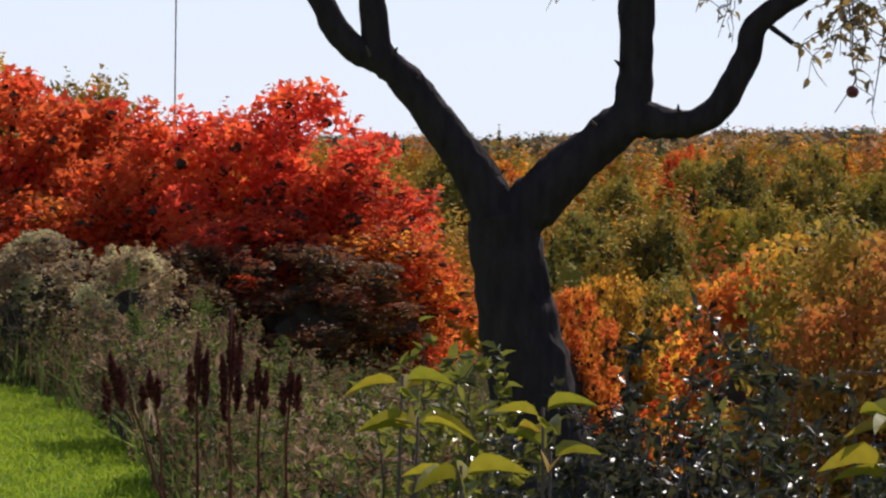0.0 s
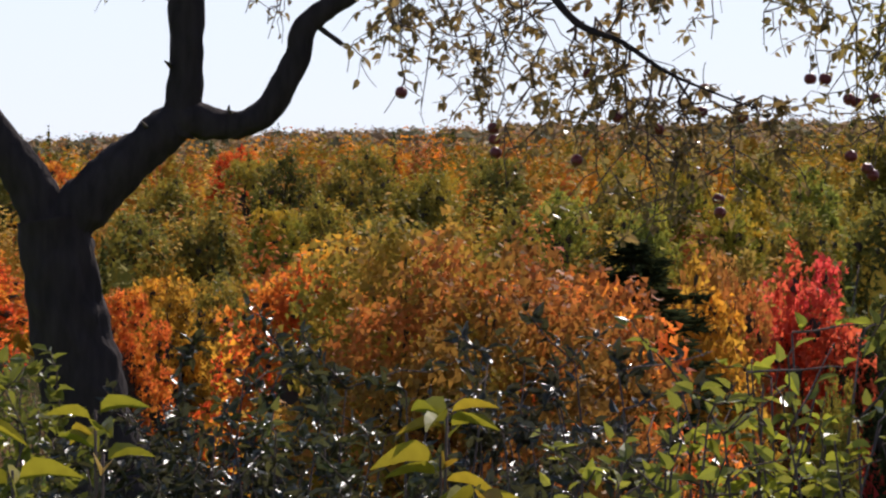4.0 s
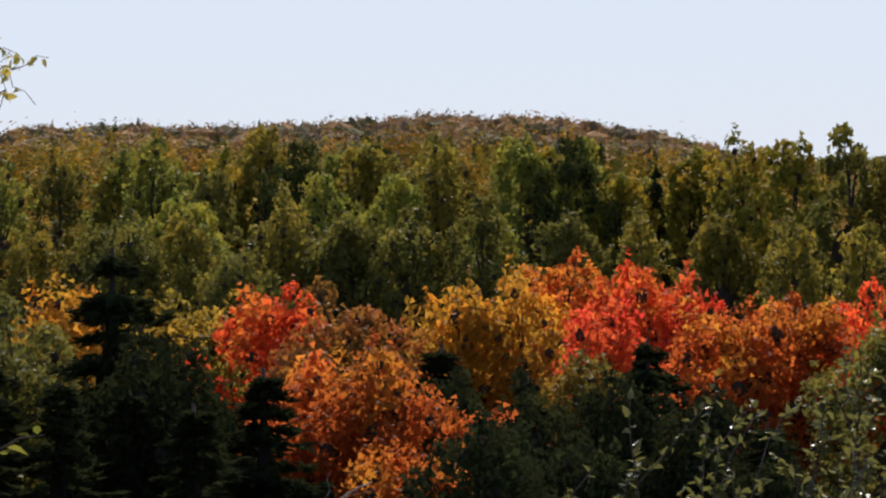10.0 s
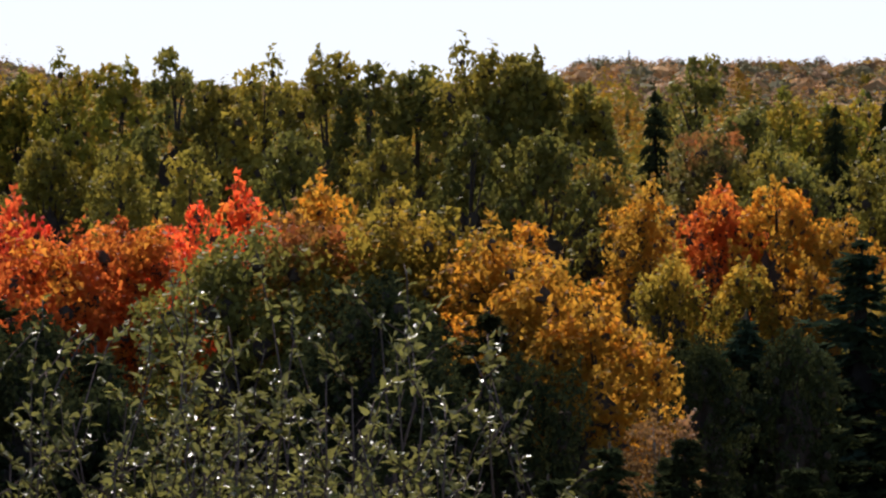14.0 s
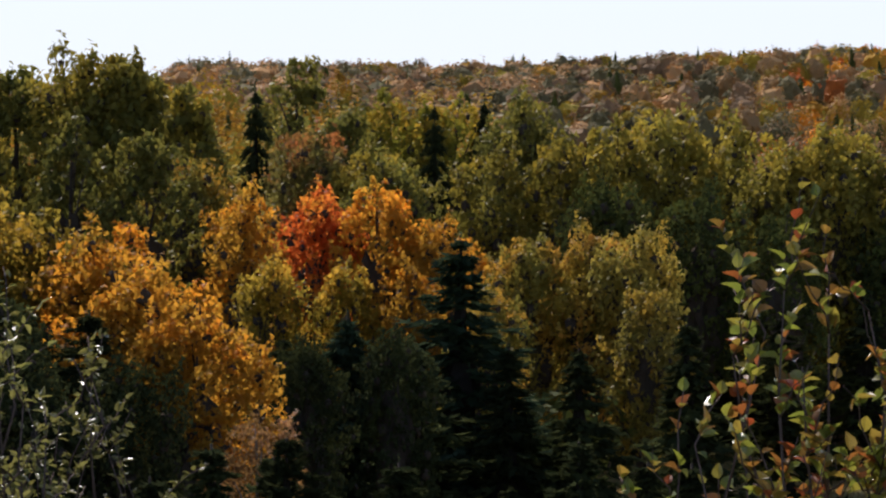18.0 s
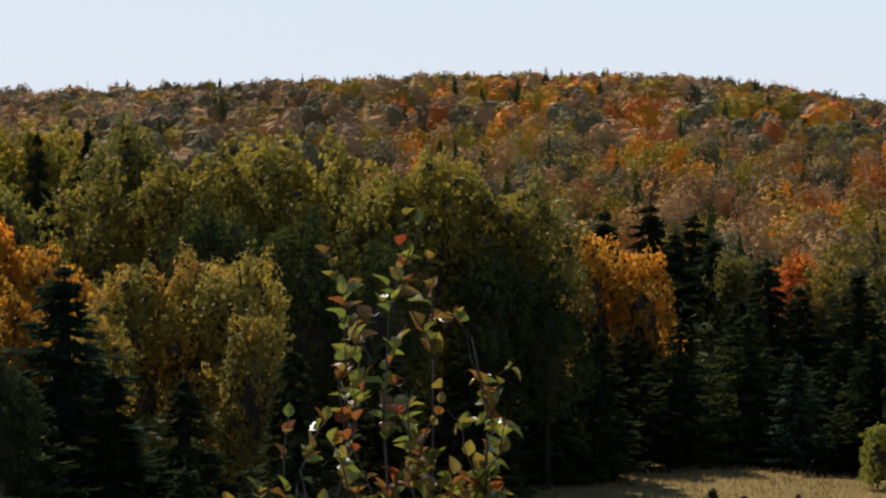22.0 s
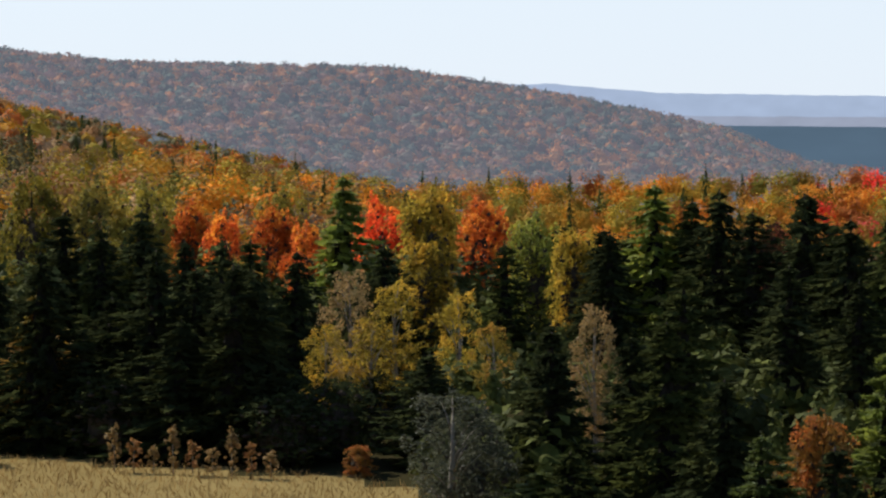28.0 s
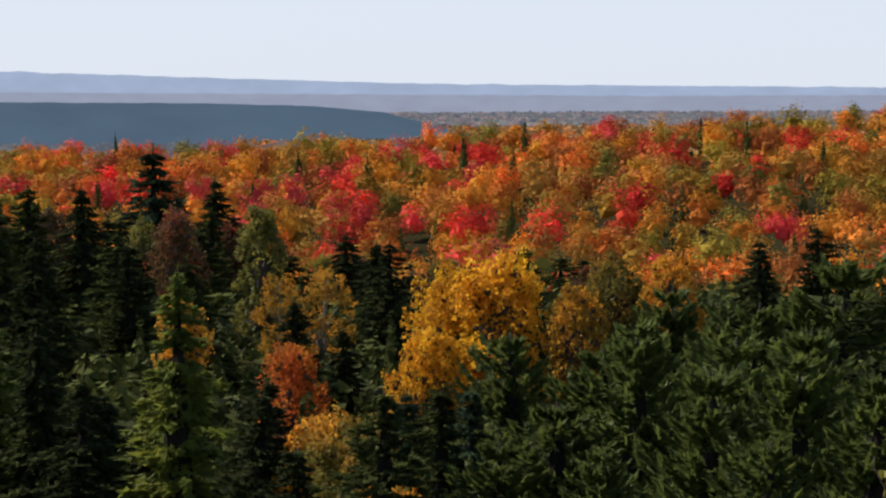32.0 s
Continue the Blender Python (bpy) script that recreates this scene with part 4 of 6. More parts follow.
conifer(70.14, 180, -1.2, 4.0, "larch")
broadleaf(70.79, 200, -2.9, 2.6, "flame")
broadleaf(71.73, 182, -1.8, 4.1, "gold")
broadleaf(71.64, 170, -4.5, 3.2, "gold")
broadleaf(72.69, 190, -2.7, 3.5, "ember")
broadleaf(73.64, 180, -3.3, 4.0, "lime")
broadleaf(74.39, 175, -4.2, 2.6, "gold")
conifer(74.92, 172, -4.1, 2.6, "spruce")
conifer(73.11, 165, -4.7, 2.8, "fir")
conifer(70.88, 168, -4.8, 2.5, "spruce")
conifer(75.87, 172, -1.6, 4.2, "larch")
conifer(77.06, 168, -1.8, 3.1, "spruce")
conifer(76.56, 172, -2.5, 2.6, "fir")
conifer(77.67, 166, -3.0, 3.1, "spruce")
conifer(78.61, 164, -1.9, 3.3, "spruce")
conifer(79.45, 160, -3.2, 3.3, "spruce")
conifer(80.18, 158, -3.6, 3.5, "fir")
thin(70.24, 148, -5.2, 3.3, "tan")
thin(71.09, 146, -5.6, 3.5, "gold")
thin(69.80, 143, -7.5, 2.7, "gold")
thin(72.26, 146, -6.0, 1.9, "gold")
thin(70.66, 140, -7.1, 3.4, "gold")
thin(72.89, 140, -7.2, 2.3, "bronze")
conifer(73.96, 118, -5.9, 3.5, "spruce")
conifer(76.40, 128, -4.4, 4.0, "fir")
conifer(75.45, 112, -6.0, 3.5, "spruce")
conifer(67.15, 136, -6.8, 4.8, "spruce")
conifer(68.31, 138, -8.0, 3.8, "spruce")
conifer(64.52, 142, -5.8, 3.4, "bronze")
conifer(65.89, 146, -6.3, 3.5, "spruce")
conifer(65.36, 140, -7.6, 3.4, "spruce")
thin(74.76, 124, -5.5, 2.3, "tan")
thin(72.14, 106, -7.4, 4.4, "grey")
broadleaf(72.4, 110, -8.6, 3.4, "grey")
conifer(71.72, 132, -8.1, 3.7, "spruce")
broadleaf(70.38, 128, -11.6, 1.5, "rust")
conifer(73.98, 112, -5.8, 2.9, "spruce")
conifer(75.05, 160, -3.9, 2.7, "spruce")
conifer(76.09, 104, -4.9, 3.7, "fir")
conifer(77.15, 96, -6.2, 3.6, "spruce")
conifer(78.66, 170, -2.1, 2.8, "spruce")
conifer(79.19, 162, -3.5, 2.7, "fir")
conifer(80.15, 168, -3.4, 2.8, "spruce")
conifer(80.79, 165, -3.0, 2.8, "fir")
conifer(78.34, 140, -4.6, 3.4, "spruce")
conifer(79.61, 136, -5.2, 3.3, "spruce")
conifer(80.90, 142, -4.7, 3.4, "spruce")
conifer(81.75, 172, -3.2, 2.6, "spruce")
conifer(82.39, 160, -5.3, 2.7, "fir")
conifer(83.07, 215, -1.7, 2.8, "greyfir")
conifer(84.20, 200, -3.6, 2.8, "spruce")
aspen(85.05, 152, -3.4, 3.1, "moss")
conifer(80.14, 100, -5.6, 3.2, "larch")
conifer(80.94, 104, -5.3, 2.7, "spruce")
conifer(81.74, 94, -6.8, 3.1, "spruce")
broadleaf(78.96, 98, -7.3, 1.6, "rust")
conifer(83.67, 132, -5.2, 4.2, "fir")
broadleaf(83.56, 128, -6.5, 2.4, "amber")
conifer(83.50, 92, -3.3, 3.4, "larch", True, 0.34)
thin(85.37, 142, -6.4, 2.9, "amber")
thin(86.21, 142, -6.1, 3.2, "amber")
broadleaf(85.58, 114, -7.3, 1.3, "ember")
conifer(85.63, 120, -6.2, 2.0, "spruce")
conifer(86.53, 122, -7.5, 2.5, "spruce")
conifer(85.15, 88, -6.4, 2.5, "spruce")
broadleaf(86.11, 84, -6.8, 1.4, "amber")
broadleaf(86.85, 84, -6.8, 2.0, "ochre")
conifer(87.16, 160, -5.9, 2.7, "spruce")
conifer(82.60, 150, -5.4, 2.5, "spruce")
broadleaf(88.57, 124, -4.9, 3.9, "sun", 0.62)
broadleaf(89.42, 122, -4.35, 3.6, "sun", 0.62)
broadleaf(88.14, 118, -6.9, 2.9, "sun", 0.62)
broadleaf(90.81, 120, -5.5, 2.7, "amber")
conifer(87.40, 150, -5.4, 2.5, "spruce")
conifer(89.85, 150, -5.6, 2.5, "spruce")
broadleaf(92.62, 150, -5.9, 3.6, "amber")
conifer(94.21, 150, -5.3, 2.5, "spruce")
broadleaf(91.56, 155, -6.1, 3.5, "ochre")
conifer(95.26, 150, -4.7, 2.5, "spruce")
conifer(89.63, 84, -4.7, 4.0, "pine")
conifer(91.34, 74, -4.3, 4.1, "pine")
conifer(92.62, 78, -3.2, 4.8, "pine")
conifer(94.21, 74, -3.2, 4.3, "pine")
conifer(95.79, 70, -1.9, 4.5, "pine")
conifer(96.94, 66, -1.6, 4.1, "spruce")
conifer(90.48, 64, -4.6, 4.3, "pine")
conifer(93.36, 60, -3.6, 4.2, "pine")
conifer(94.95, 58, -3.2, 4.2, "pine")
conifer(96.42, 54, -3.1, 3.9, "pine")
conifer(87.70, 92, -7.2, 2.9, "greyfir")
conifer(88.88, 82, -6.1, 2.7, "greyfir")
broadleaf(87.48, 68, -6.6, 1.5, "amber")
broadleaf(86.63, 76, -6.4, 1.4, "ochre")
conifer(85.03, 84, -6.4, 2.7, "spruce")
conifer(83.23, 96, -6.3, 2.7, "larch")
conifer(80.91, 96, -5.5, 3.0, "spruce")
conifer(91.98, 72, -3.6, 3.5, "pine")
conifer(95.16, 62, -2.9, 3.5, "pine")
conifer(93.79, 66, -3.4, 3.2, "pine")
conifer(91.34, 52, -4.3, 2.9, "pine")
conifer(94.42, 50, -3.9, 2.8, "pine")
conifer(89.41, 62, -5.2, 3.0, "pine")
broadleaf(3.97, 190, 1.2, 4.0, "lemon")
broadleaf(5.20, 186, 1.6, 3.9, "yellow")
broadleaf(2.53, 190, 1.1, 3.7, "moss")
broadleaf(5.36, 262, 6.0, 5.1, "moss")
broadleaf(6.42, 250, 4.7, 4.4, "ochre")
broadleaf(4.61, 268, 5.6, 4.3, "olive")
broadleaf(3.25, 230, 3.7, 3.7, "olive")
broadleaf(6.03, 200, 2.2, 3.2, "olive")
broadleaf(7.92, 210, 3.8, 3.7, "olive")
broadleaf(0.92, 250, 5.1, 4.4, "ember")
broadleaf(1.08, 220, 2.9, 3.9, "lemon")
broadleaf(0.37, 245, 4.5, 3.5, "moss")
broadleaf(0.06, 255, 5.5, 3.6, "lemon")
broadleaf(4.46, 280, 6.5, 3.0, "flame")
broadleaf(7.13, 185, 1.2, 3.6, "moss")
broadleaf(6.90, 260, 6.3, 4.4, "olive")
broadleaf(8.08, 240, 4.2, 4.5, "yellow")
broadleaf(9.25, 250, 5.8, 4.7, "moss")
broadleaf(10.43, 210, 2.8, 4.3, "lime")
broadleaf(11.49, 230, 4.7, 4.3, "olive")
broadleaf(12.65, 220, 4.2, 4.5, "moss")
broadleaf(13.71, 200, 2.9, 4.1, "yellow")
broadleaf(7.78, 190, 0.8, 4.3, "moss")
broadleaf(9.59, 186, 1.3, 4.2, "olive")
broadleaf(11.92, 188, 1.7, 3.9, "lime")
aspen(20.13, 215, 7.8, 4.4, "olive")
aspen(19.45, 205, 6.6, 4.2, "lime")
aspen(22.03, 210, 8.5, 4.3, "olive")
aspen(22.71, 200, 7.4, 3.3, "fir")
aspen(23.69, 205, 7.8, 4.9, "lime")
conifer(24.22, 215, 7.8, 2.4, "fir")
aspen(25.21, 210, 7.6, 4.3, "olive")
aspen(23.24, 190, 5.2, 4.2, "lime")
aspen(24.60, 190, 5.5, 4.2, "lime")
aspen(21.27, 205, 6.8, 4.2, "yellow")
aspen(27.01, 205, 7.9, 5.7, "yellow")
aspen(27.98, 200, 7.2, 4.4, "fir")
aspen(28.95, 200, 5.4, 4.4, "yellow")
aspen(25.73, 212, 6.8, 4.3, "ochre")
aspen(26.27, 180, 3.1, 4.0, "lime")
broadleaf(19.68, 172, 2.3, 4.8, "moss")
broadleaf(20.59, 182, 3.8, 4.4, "lime")
broadleaf(21.65, 165, 0.8, 4.6, "moss")
broadleaf(22.64, 175, 3.2, 4.5, "moss")
broadleaf(23.54, 170, 2.3, 4.7, "moss")
broadleaf(24.76, 168, 2.2, 4.4, "moss")
aspen(12.73, 210, 4.7, 4.3, "yellow")
aspen(14.01, 215, 5.4, 4.0, "olive")
aspen(15.08, 200, 4.2, 4.1, "lime")
aspen(16.25, 215, 6.4, 4.0, "olive")
aspen(17.31, 205, 5.8, 4.2, "lime")
aspen(18.37, 210, 6.3, 3.9, "moss")
aspen(19.43, 205, 6.5, 4.2, "olive")
aspen(20.58, 200, 5.7, 4.1, "lime")
broadleaf(13.48, 185, 2.0, 4.5, "yellow")
broadleaf(14.87, 180, 1.3, 4.4, "ochre")
broadleaf(16.36, 180, 2.3, 4.7, "moss")
broadleaf(17.85, 178, 1.9, 4.6, "olive")
broadleaf(19.22, 178, 2.3, 4.6, "moss")
broadleaf(11.45, 190, 2.0, 4.6, "ochre")


# ---- near the lawn ----
def at(az, el, d):
    """The place at an azimuth, an elevation from the eye and a level distance."""
    return Vector((d * math.sin(radians(az)), d * math.cos(radians(az)), 1.6 + d * math.tan(radians(el))))


APPLE_BARK = bark("apple_bark", (0.012, 0.009, 0.010), (0.062, 0.046, 0.044), 26.0)
TWIG = bark("twig_bark", (0.07, 0.050, 0.045), (0.16, 0.115, 0.10), 30.0)
PALE_STEM = bark("pale_dead_wood", (0.30, 0.27, 0.24), (0.45, 0.41, 0.37), 20.0)
APPLE_LEAF = foliage("apple_leaves", (0.38, 0.32, 0.06), (0.54, 0.42, 0.08), (0.26, 0.17, 0.06), 0.25, 0.4, 0.5, 0.4)
GLOSSY_LEAF = foliage("glossy_leaves", (0.045, 0.055, 0.018), (0.14, 0.13, 0.03), (0.04, 0.035, 0.02), 0.25, 0.36, 0.4, 0.7, 0.6)
LIME_LEAF = leaf_by_leaf("lime_leaves", ((0.20, 0.22, 0.03), (0.30, 0.30, 0.03), (0.42, 0.37, 0.04), (0.32, 0.31, 0.03)), 0.36, 0.55, 0.6)
MIXED_LEAF = leaf_by_leaf("mixed_leaves", ((0.13, 0.16, 0.03), (0.21, 0.23, 0.03), (0.28, 0.27, 0.04), (0.16, 0.18, 0.03), (0.45, 0.14, 0.02), (0.30, 0.06, 0.02)), 0.32, 0.45, 0.7)
GOLD_LEAF = leaf_by_leaf("gold_leaves", ((0.20, 0.20, 0.02), (0.31, 0.25, 0.02), (0.40, 0.23, 0.02)), 0.45, 0.45, 0.3)
LIME_MASS = foliage("lime_mass_leaves", (0.22, 0.23, 0.03), (0.34, 0.31, 0.04), (0.15, 0.15, 0.03), 0.2, 0.33, 0.5, 0.45)
ORCHARD_LEAF = foliage("orchard_leaves", (0.24, 0.24, 0.05), (0.36, 0.32, 0.07), (0.15, 0.14, 0.04), 0.25, 0.36, 0.5, 0.7, 0.6)
SEED = foliage("dock_seed", (0.13, 0.035, 0.03), (0.20, 0.06, 0.04), (0.09, 0.025, 0.022), 0.2, 0.8, 0.15)
STRAW = foliage("dry_weeds", (0.50, 0.32, 0.21), (0.72, 0.52, 0.36), (0.20, 0.12, 0.06), 0.3, 0.8, 0.4)
WEED = foliage("weed_leaves", (0.24, 0.32, 0.05), (0.42, 0.44, 0.09), (0.10, 0.12, 0.03), 0.3, 0.7, 0.4)
GRASS = foliage("lawn_grass", (0.24, 0.32, 0.02), (0.33, 0.40, 0.03), (0.26, 0.33, 0.02), 0.2, 0.6, 0.55)
MEADOW = foliage("meadow_grass", (0.35, 0.23, 0.085), (0.45, 0.31, 0.12), (0.27, 0.17, 0.06), 0.25, 0.8, 0.4)


def skin(name):
    m, n, l = nodes_of(name)
    co, tex = n.new("ShaderNodeTexCoord"), n.new("ShaderNodeTexNoise")
    tex.inputs["Scale"].default_value = 30
    l.new(co.outputs["Object"], tex.inputs["Vector"])
    l.new(ramp_mix(n, l, tex.outputs[0], (0.09, 0.010, 0.014), (0.21, 0.025, 0.024)), n["Principled BSDF"].inputs["Base Color"])
    n["Principled BSDF"].inputs["Roughness"].default_value = 0.5
    return m


APPLE_SKIN = skin("apple_skin")


OVAL = ((0.10, 0.0, 0.0), (0.22, 0.62, 0.07), (0.42, 1.0, 0.09), (0.66, 0.82, 0.04), (0.86, 0.4, -0.06), (1.0, 0.0, -0.16), (0.86, -0.4, -0.06), (0.66, -0.82, 0.04), (0.42, -1.0, 0.09), (0.22, -0.62, 0.07), (0.5, 0.0, -0.04))
SLIM = ((0.12, 0.0, 0.0), (0.3, 0.9, 0.1), (0.62, 0.8, 0.06), (1.0, 0.0, -0.16), (0.62, -0.8, 0.06), (0.3, -0.9, 0.1), (0.5, 0.0, -0.04))
LOBED = ((0.08, 0.0, 0.0), (0.10, 0.55, 0.08), (0.30, 0.50, 0.06), (0.50, 1.0, 0.02), (0.60, 0.50, 0.04), (1.0, 0.0, -0.16), (0.60, -0.50, 0.04), (0.50, -1.0, 0.02), (0.30, -0.50, 0.06), (0.10, -0.55, 0.08), (0.42, 0.0, -0.05))


def leaf_mesh(name, rng, roots, ways, length, width, material, lobes=False):
    """Leaves from their roots along their ways, pointed ovals or three-lobed, folded on the midrib and bent down."""
    n = len(roots)
    roots, ways = np.asarray(roots, float), np.asarray(ways, float)
    ways = ways / np.linalg.norm(ways, axis=1)[:, None]
    side = np.cross(ways, rng.normal(size=(n, 3)) * (0.5, 0.5, 1.0) + (0, 0, 0.8))
    side /= np.linalg.norm(side, axis=1)[:, None]
    face = np.cross(side, ways)
    s = (length * rng.uniform(0.65, 1.25, n))[:, None]
    w = s * width * 0.5
    spots = LOBED if lobes else SLIM
    m = len(spots)
    v = np.stack([roots + ways * s * a + side * w * b + face * s * c for a, b, c in spots], 1).reshape(-1, 3)
    k = np.arange(n)[:, None] * m
    f = np.concatenate([k + np.array((i, (i + 1) % (m - 1), m - 1)) for i in range(m - 1)], 0)
    return mesh_from(name, v, f, [material])


def bent(rng, a, b, sag, n=6, wild=0.03):
    """A wavering line from a to b that sags or arches by the given metres."""
    a, b = Vector(a), Vector(b)
    out = []
    for i in range(n):
        u = i / (n - 1)
        p = a.lerp(b, u)
        p.z += sag * 4 * u * (1 - u)
        if 0 < i < n - 1:
            p += Vector(rng.normal(size=3)) * wild
        out.append(p)
    return out


# the apple tree: trunk, limbs, hanging twigs, leaves and apples, each limb of (azimuth, elevation, radius)
D = 11.5
TRUNK = ((2.60, -9.5, 0.23), (2.32, -6.25, 0.190), (1.90, -4.64, 0.165), (1.48, -2.61, 0.145), (1.22, -1.29, 0.128), (1.05, -0.38, 0.131))
LIMB_A = ((1.05, -0.58, 0.105), (0.60, 0.33, 0.082), (-0.28, 1.54, 0.067), (-1.01, 2.35, 0.059), (-1.78, 2.74, 0.050), (-2.35, 3.65, 0.046), (-2.9, 5.2, 0.035))
LIMB_B = ((-1.01, 2.35, 0.052), (-1.28, 2.85, 0.052), (-1.34, 4.07, 0.048), (-1.2, 5.6, 0.036))
LIMB_C = ((1.18, -0.58, 0.105), (1.78, -0.01, 0.096), (2.79, 0.92, 0.082), (3.44, 1.44, 0.079), (4.20, 1.32, 0.056), (4.93, 1.56, 0.052), (5.50, 2.48, 0.048), (5.71, 3.19, 0.048), (6.59, 3.80, 0.040))
LIMB_D = ((3.33, 1.13, 0.069), (3.49, 2.00, 0.069), (3.50, 2.71, 0.065), (3.54, 4.13, 0.063), (3.6, 6.0, 0.05))
STUB = ((5.90, 3.19, 0.012), (6.38, 2.84, 0.009))
BOUGH_A = ((6.58, 3.85, 0.04), (8.17, 4.66, 0.0238), (9.65, 4.35, 0.0178), (10.66, 3.3, 0.0139), (11.51, 2.93, 0.0106), (12.31, 2.4, 0.0066), (13.16, 2.03, 0.0046), (14.01, 1.71, 0.0033))
BOUGH_B = ((8.17, 4.66, 0.025), (11.03, 5.41, 0.0147), (13.69, 5.31, 0.0119), (15.82, 4.57, 0.007), (16.57, 3.72, 0.0049), (16.89, 2.87, 0.0028))
rng = np.random.default_rng(5)
apple_tree = tagged(new("apple_tree"), "dark-barked old apple tree with forked trunk and hanging fruit", "tree")
apple_tree.location = at(2.60, -9.0, D)
home = apple_tree.location.copy()


def limb(name, rows, sides=20, dd=0.0):
    """A smooth limb through its rows, with an uneven, knotted surface."""
    pts, radii = [at(a, e, D + dd * i / len(rows)) - home for i, (a, e, _) in enumerate(rows)], [r for *_, r in rows]
    fine, rr = [], []
    for i in range(len(pts) - 1):
        p0, p1, p2, p3 = pts[max(i - 1, 0)], pts[i], pts[i + 1], pts[min(i + 2, len(pts) - 1)]
        for k in range(12):
            u = k / 12
            fine.append(0.5 * (2 * p1 + (p2 - p0) * u + (2 * p0 - 5 * p1 + 4 * p2 - p3) * u * u + (3 * p1 - p0 - 3 * p2 + p3) * u ** 3))
            rr.append(radii[i] + (radii[i + 1] - radii[i]) * u)
    fine.append(pts[-1])
    rr.append(radii[-1])
    v, f = tube(fine, rr, sides)
    for i, p in enumerate(v):
        r0 = rr[i // sides]
        away = (p - fine[i // sides]) / r0
        lump = 0.16 * noise.noise(p * 5.0) + 0.10 * noise.noise(p * 14.0) + 0.13 * noise.noise(Vector((p.x * 40, p.y * 40, p.z * 12)))
        v[i] = p + away * r0 * lump
    part(name, mesh_from(name, v, f, [APPLE_BARK], True), apple_tree)


limb("trunk", TRUNK, 36)
for rows in (LIMB_A, LIMB_B, LIMB_C, LIMB_D):
    limb("limb", rows)
limb("broken_stub", STUB, 8)
limb("bough", BOUGH_A, 10, -0.4)
limb("bough", BOUGH_B, 10, 0.4)
for a, e, da, de in ((-1.0, 2.5, 0.12, 0.18), (-0.55, 2.05, 0.14, 0.16), (4.4, 1.5, -0.1, 0.2), (3.28, 2.4, -0.16, 0.1), (2.9, 1.2, -0.2, 0.2), (-1.3, 2.4, -0.15, 0.3)):
    v, f = tube(bent(rng, at(a, e, D) - home, at(a + da, e + de, D - 0.1) - home, 0, 4, 0.004), (0.014, 0.01, 0.007, 0.003), 5)
    part("spur", mesh_from("spur", v, f, [TWIG]), apple_tree)

# hanging twigs: from (azimuth, elevation) to (azimuth, elevation)
TWIGS_A = ((8.17, 4.66, 6.47, 2.33), (8.17, 4.66, 7.16, 1.59), (8.38, 4.56, 7.84, 1.70), (8.91, 4.46, 8.27, 2.66), (9.12, 4.35, 8.90, 1.39), (9.65, 4.46, 9.17, 0.86), (10.18, 3.93, 9.75, 1.81), (8.91, 4.46, 8.85, 1.60), (9.22, 4.35, 9.43, 0.22), (9.97, 4.04, 9.33, 2.24), (7.32, 4.45, 7.42, 2.65), (8.48, 4.51, 6.95, 2.86))
TWIGS_B = ((10.66, 3.30, 10.60, 0.64), (11.03, 3.14, 11.03, 2.03), (11.46, 2.98, 10.92, -0.21), (11.56, 2.88, 11.45, 1.60), (11.99, 2.61, 12.09, 0.54), (12.09, 2.56, 12.31, -0.21), (12.31, 2.40, 11.99, -0.74), (12.31, 2.40, 12.73, 0.64), (12.73, 2.24, 13.27, -0.10), (13.16, 2.03, 13.80, 0.11), (13.59, 1.87, 14.28, 1.28), (13.91, 1.71, 14.97, 0.22), (10.82, 3.30, 10.07, 1.18), (11.24, 3.09, 11.88, 3.62), (12.73, 2.24, 12.52, -0.21), (11.67, 2.83, 11.67, 0.11))
TWIGS_C = ((13.69, 5.31, 14.12, 2.88), (14.76, 4.99, 15.13, 2.35), (15.29, 4.78, 14.87, 2.67), (15.82, 4.57, 15.72, 0.75), (16.25, 4.14, 16.20, 1.02), (16.46, 3.93, 16.06, 0.59), (16.67, 3.51, 16.89, 2.13), (16.89, 3.08, 17.21, 1.92), (15.61, 4.67, 15.72, 1.92), (16.67, 3.51, 16.46, 2.66), (12.10, 5.31, 12.31, 3.30), (12.95, 5.31, 13.16, 2.99), (11.46, 5.31, 11.67, 3.51))
TWIGS_D = ((3.5, 5.0, 2.6, 3.75), (3.5, 5.2, 1.9, 3.9), (5.7, 4.4, 5.0, 3.2), (5.0, 5.0, 4.6, 3.4))
for thick, group in ((0.8, TWIGS_A), (1.15, TWIGS_B), (1.1, TWIGS_C), (0.4, TWIGS_D)):
    for a0, e0, a1, e1 in group:
        dd = rng.uniform(-0.5, 0.5)
        line = bent(rng, at(a0, e0, D) - home, at(a1, e1, D + dd) - home, 0.06, 9, 0.028)
        pieces = [tube(line, np.linspace(0.0062, 0.0018, 9), 5)]
        roots, ways = [], []
        spread = [line]
        for k in range(8):
            i = rng.integers(2, 8)
            end = line[i] + Vector((rng.normal() * 0.16, rng.normal() * 0.16, rng.uniform(-0.28, 0.08)))
            side = bent(rng, line[i], end, 0.02, 6, 0.014)
            pieces.append(tube(side, np.linspace(0.0027, 0.0011, 6), 4))
            spread.append(side)
        for s in spread:
            for _ in range(int(rng.poisson(7.0 * thick))):
                i = rng.integers(1, len(s) - 1)
                roots.append(s[i].lerp(s[i + 1], rng.random()))
                ways.append((rng.normal(), rng.normal(), -0.5 + rng.normal() * 0.6))
        tv, tf = tubes(pieces)
        twig = part("twig", mesh_from("twig", tv, tf, [TWIG], True), apple_tree)
        if roots:
            part("leaf_spray", leaf_mesh("leaf_spray", rng, roots, ways, 0.047, 0.55, APPLE_LEAF), twig)


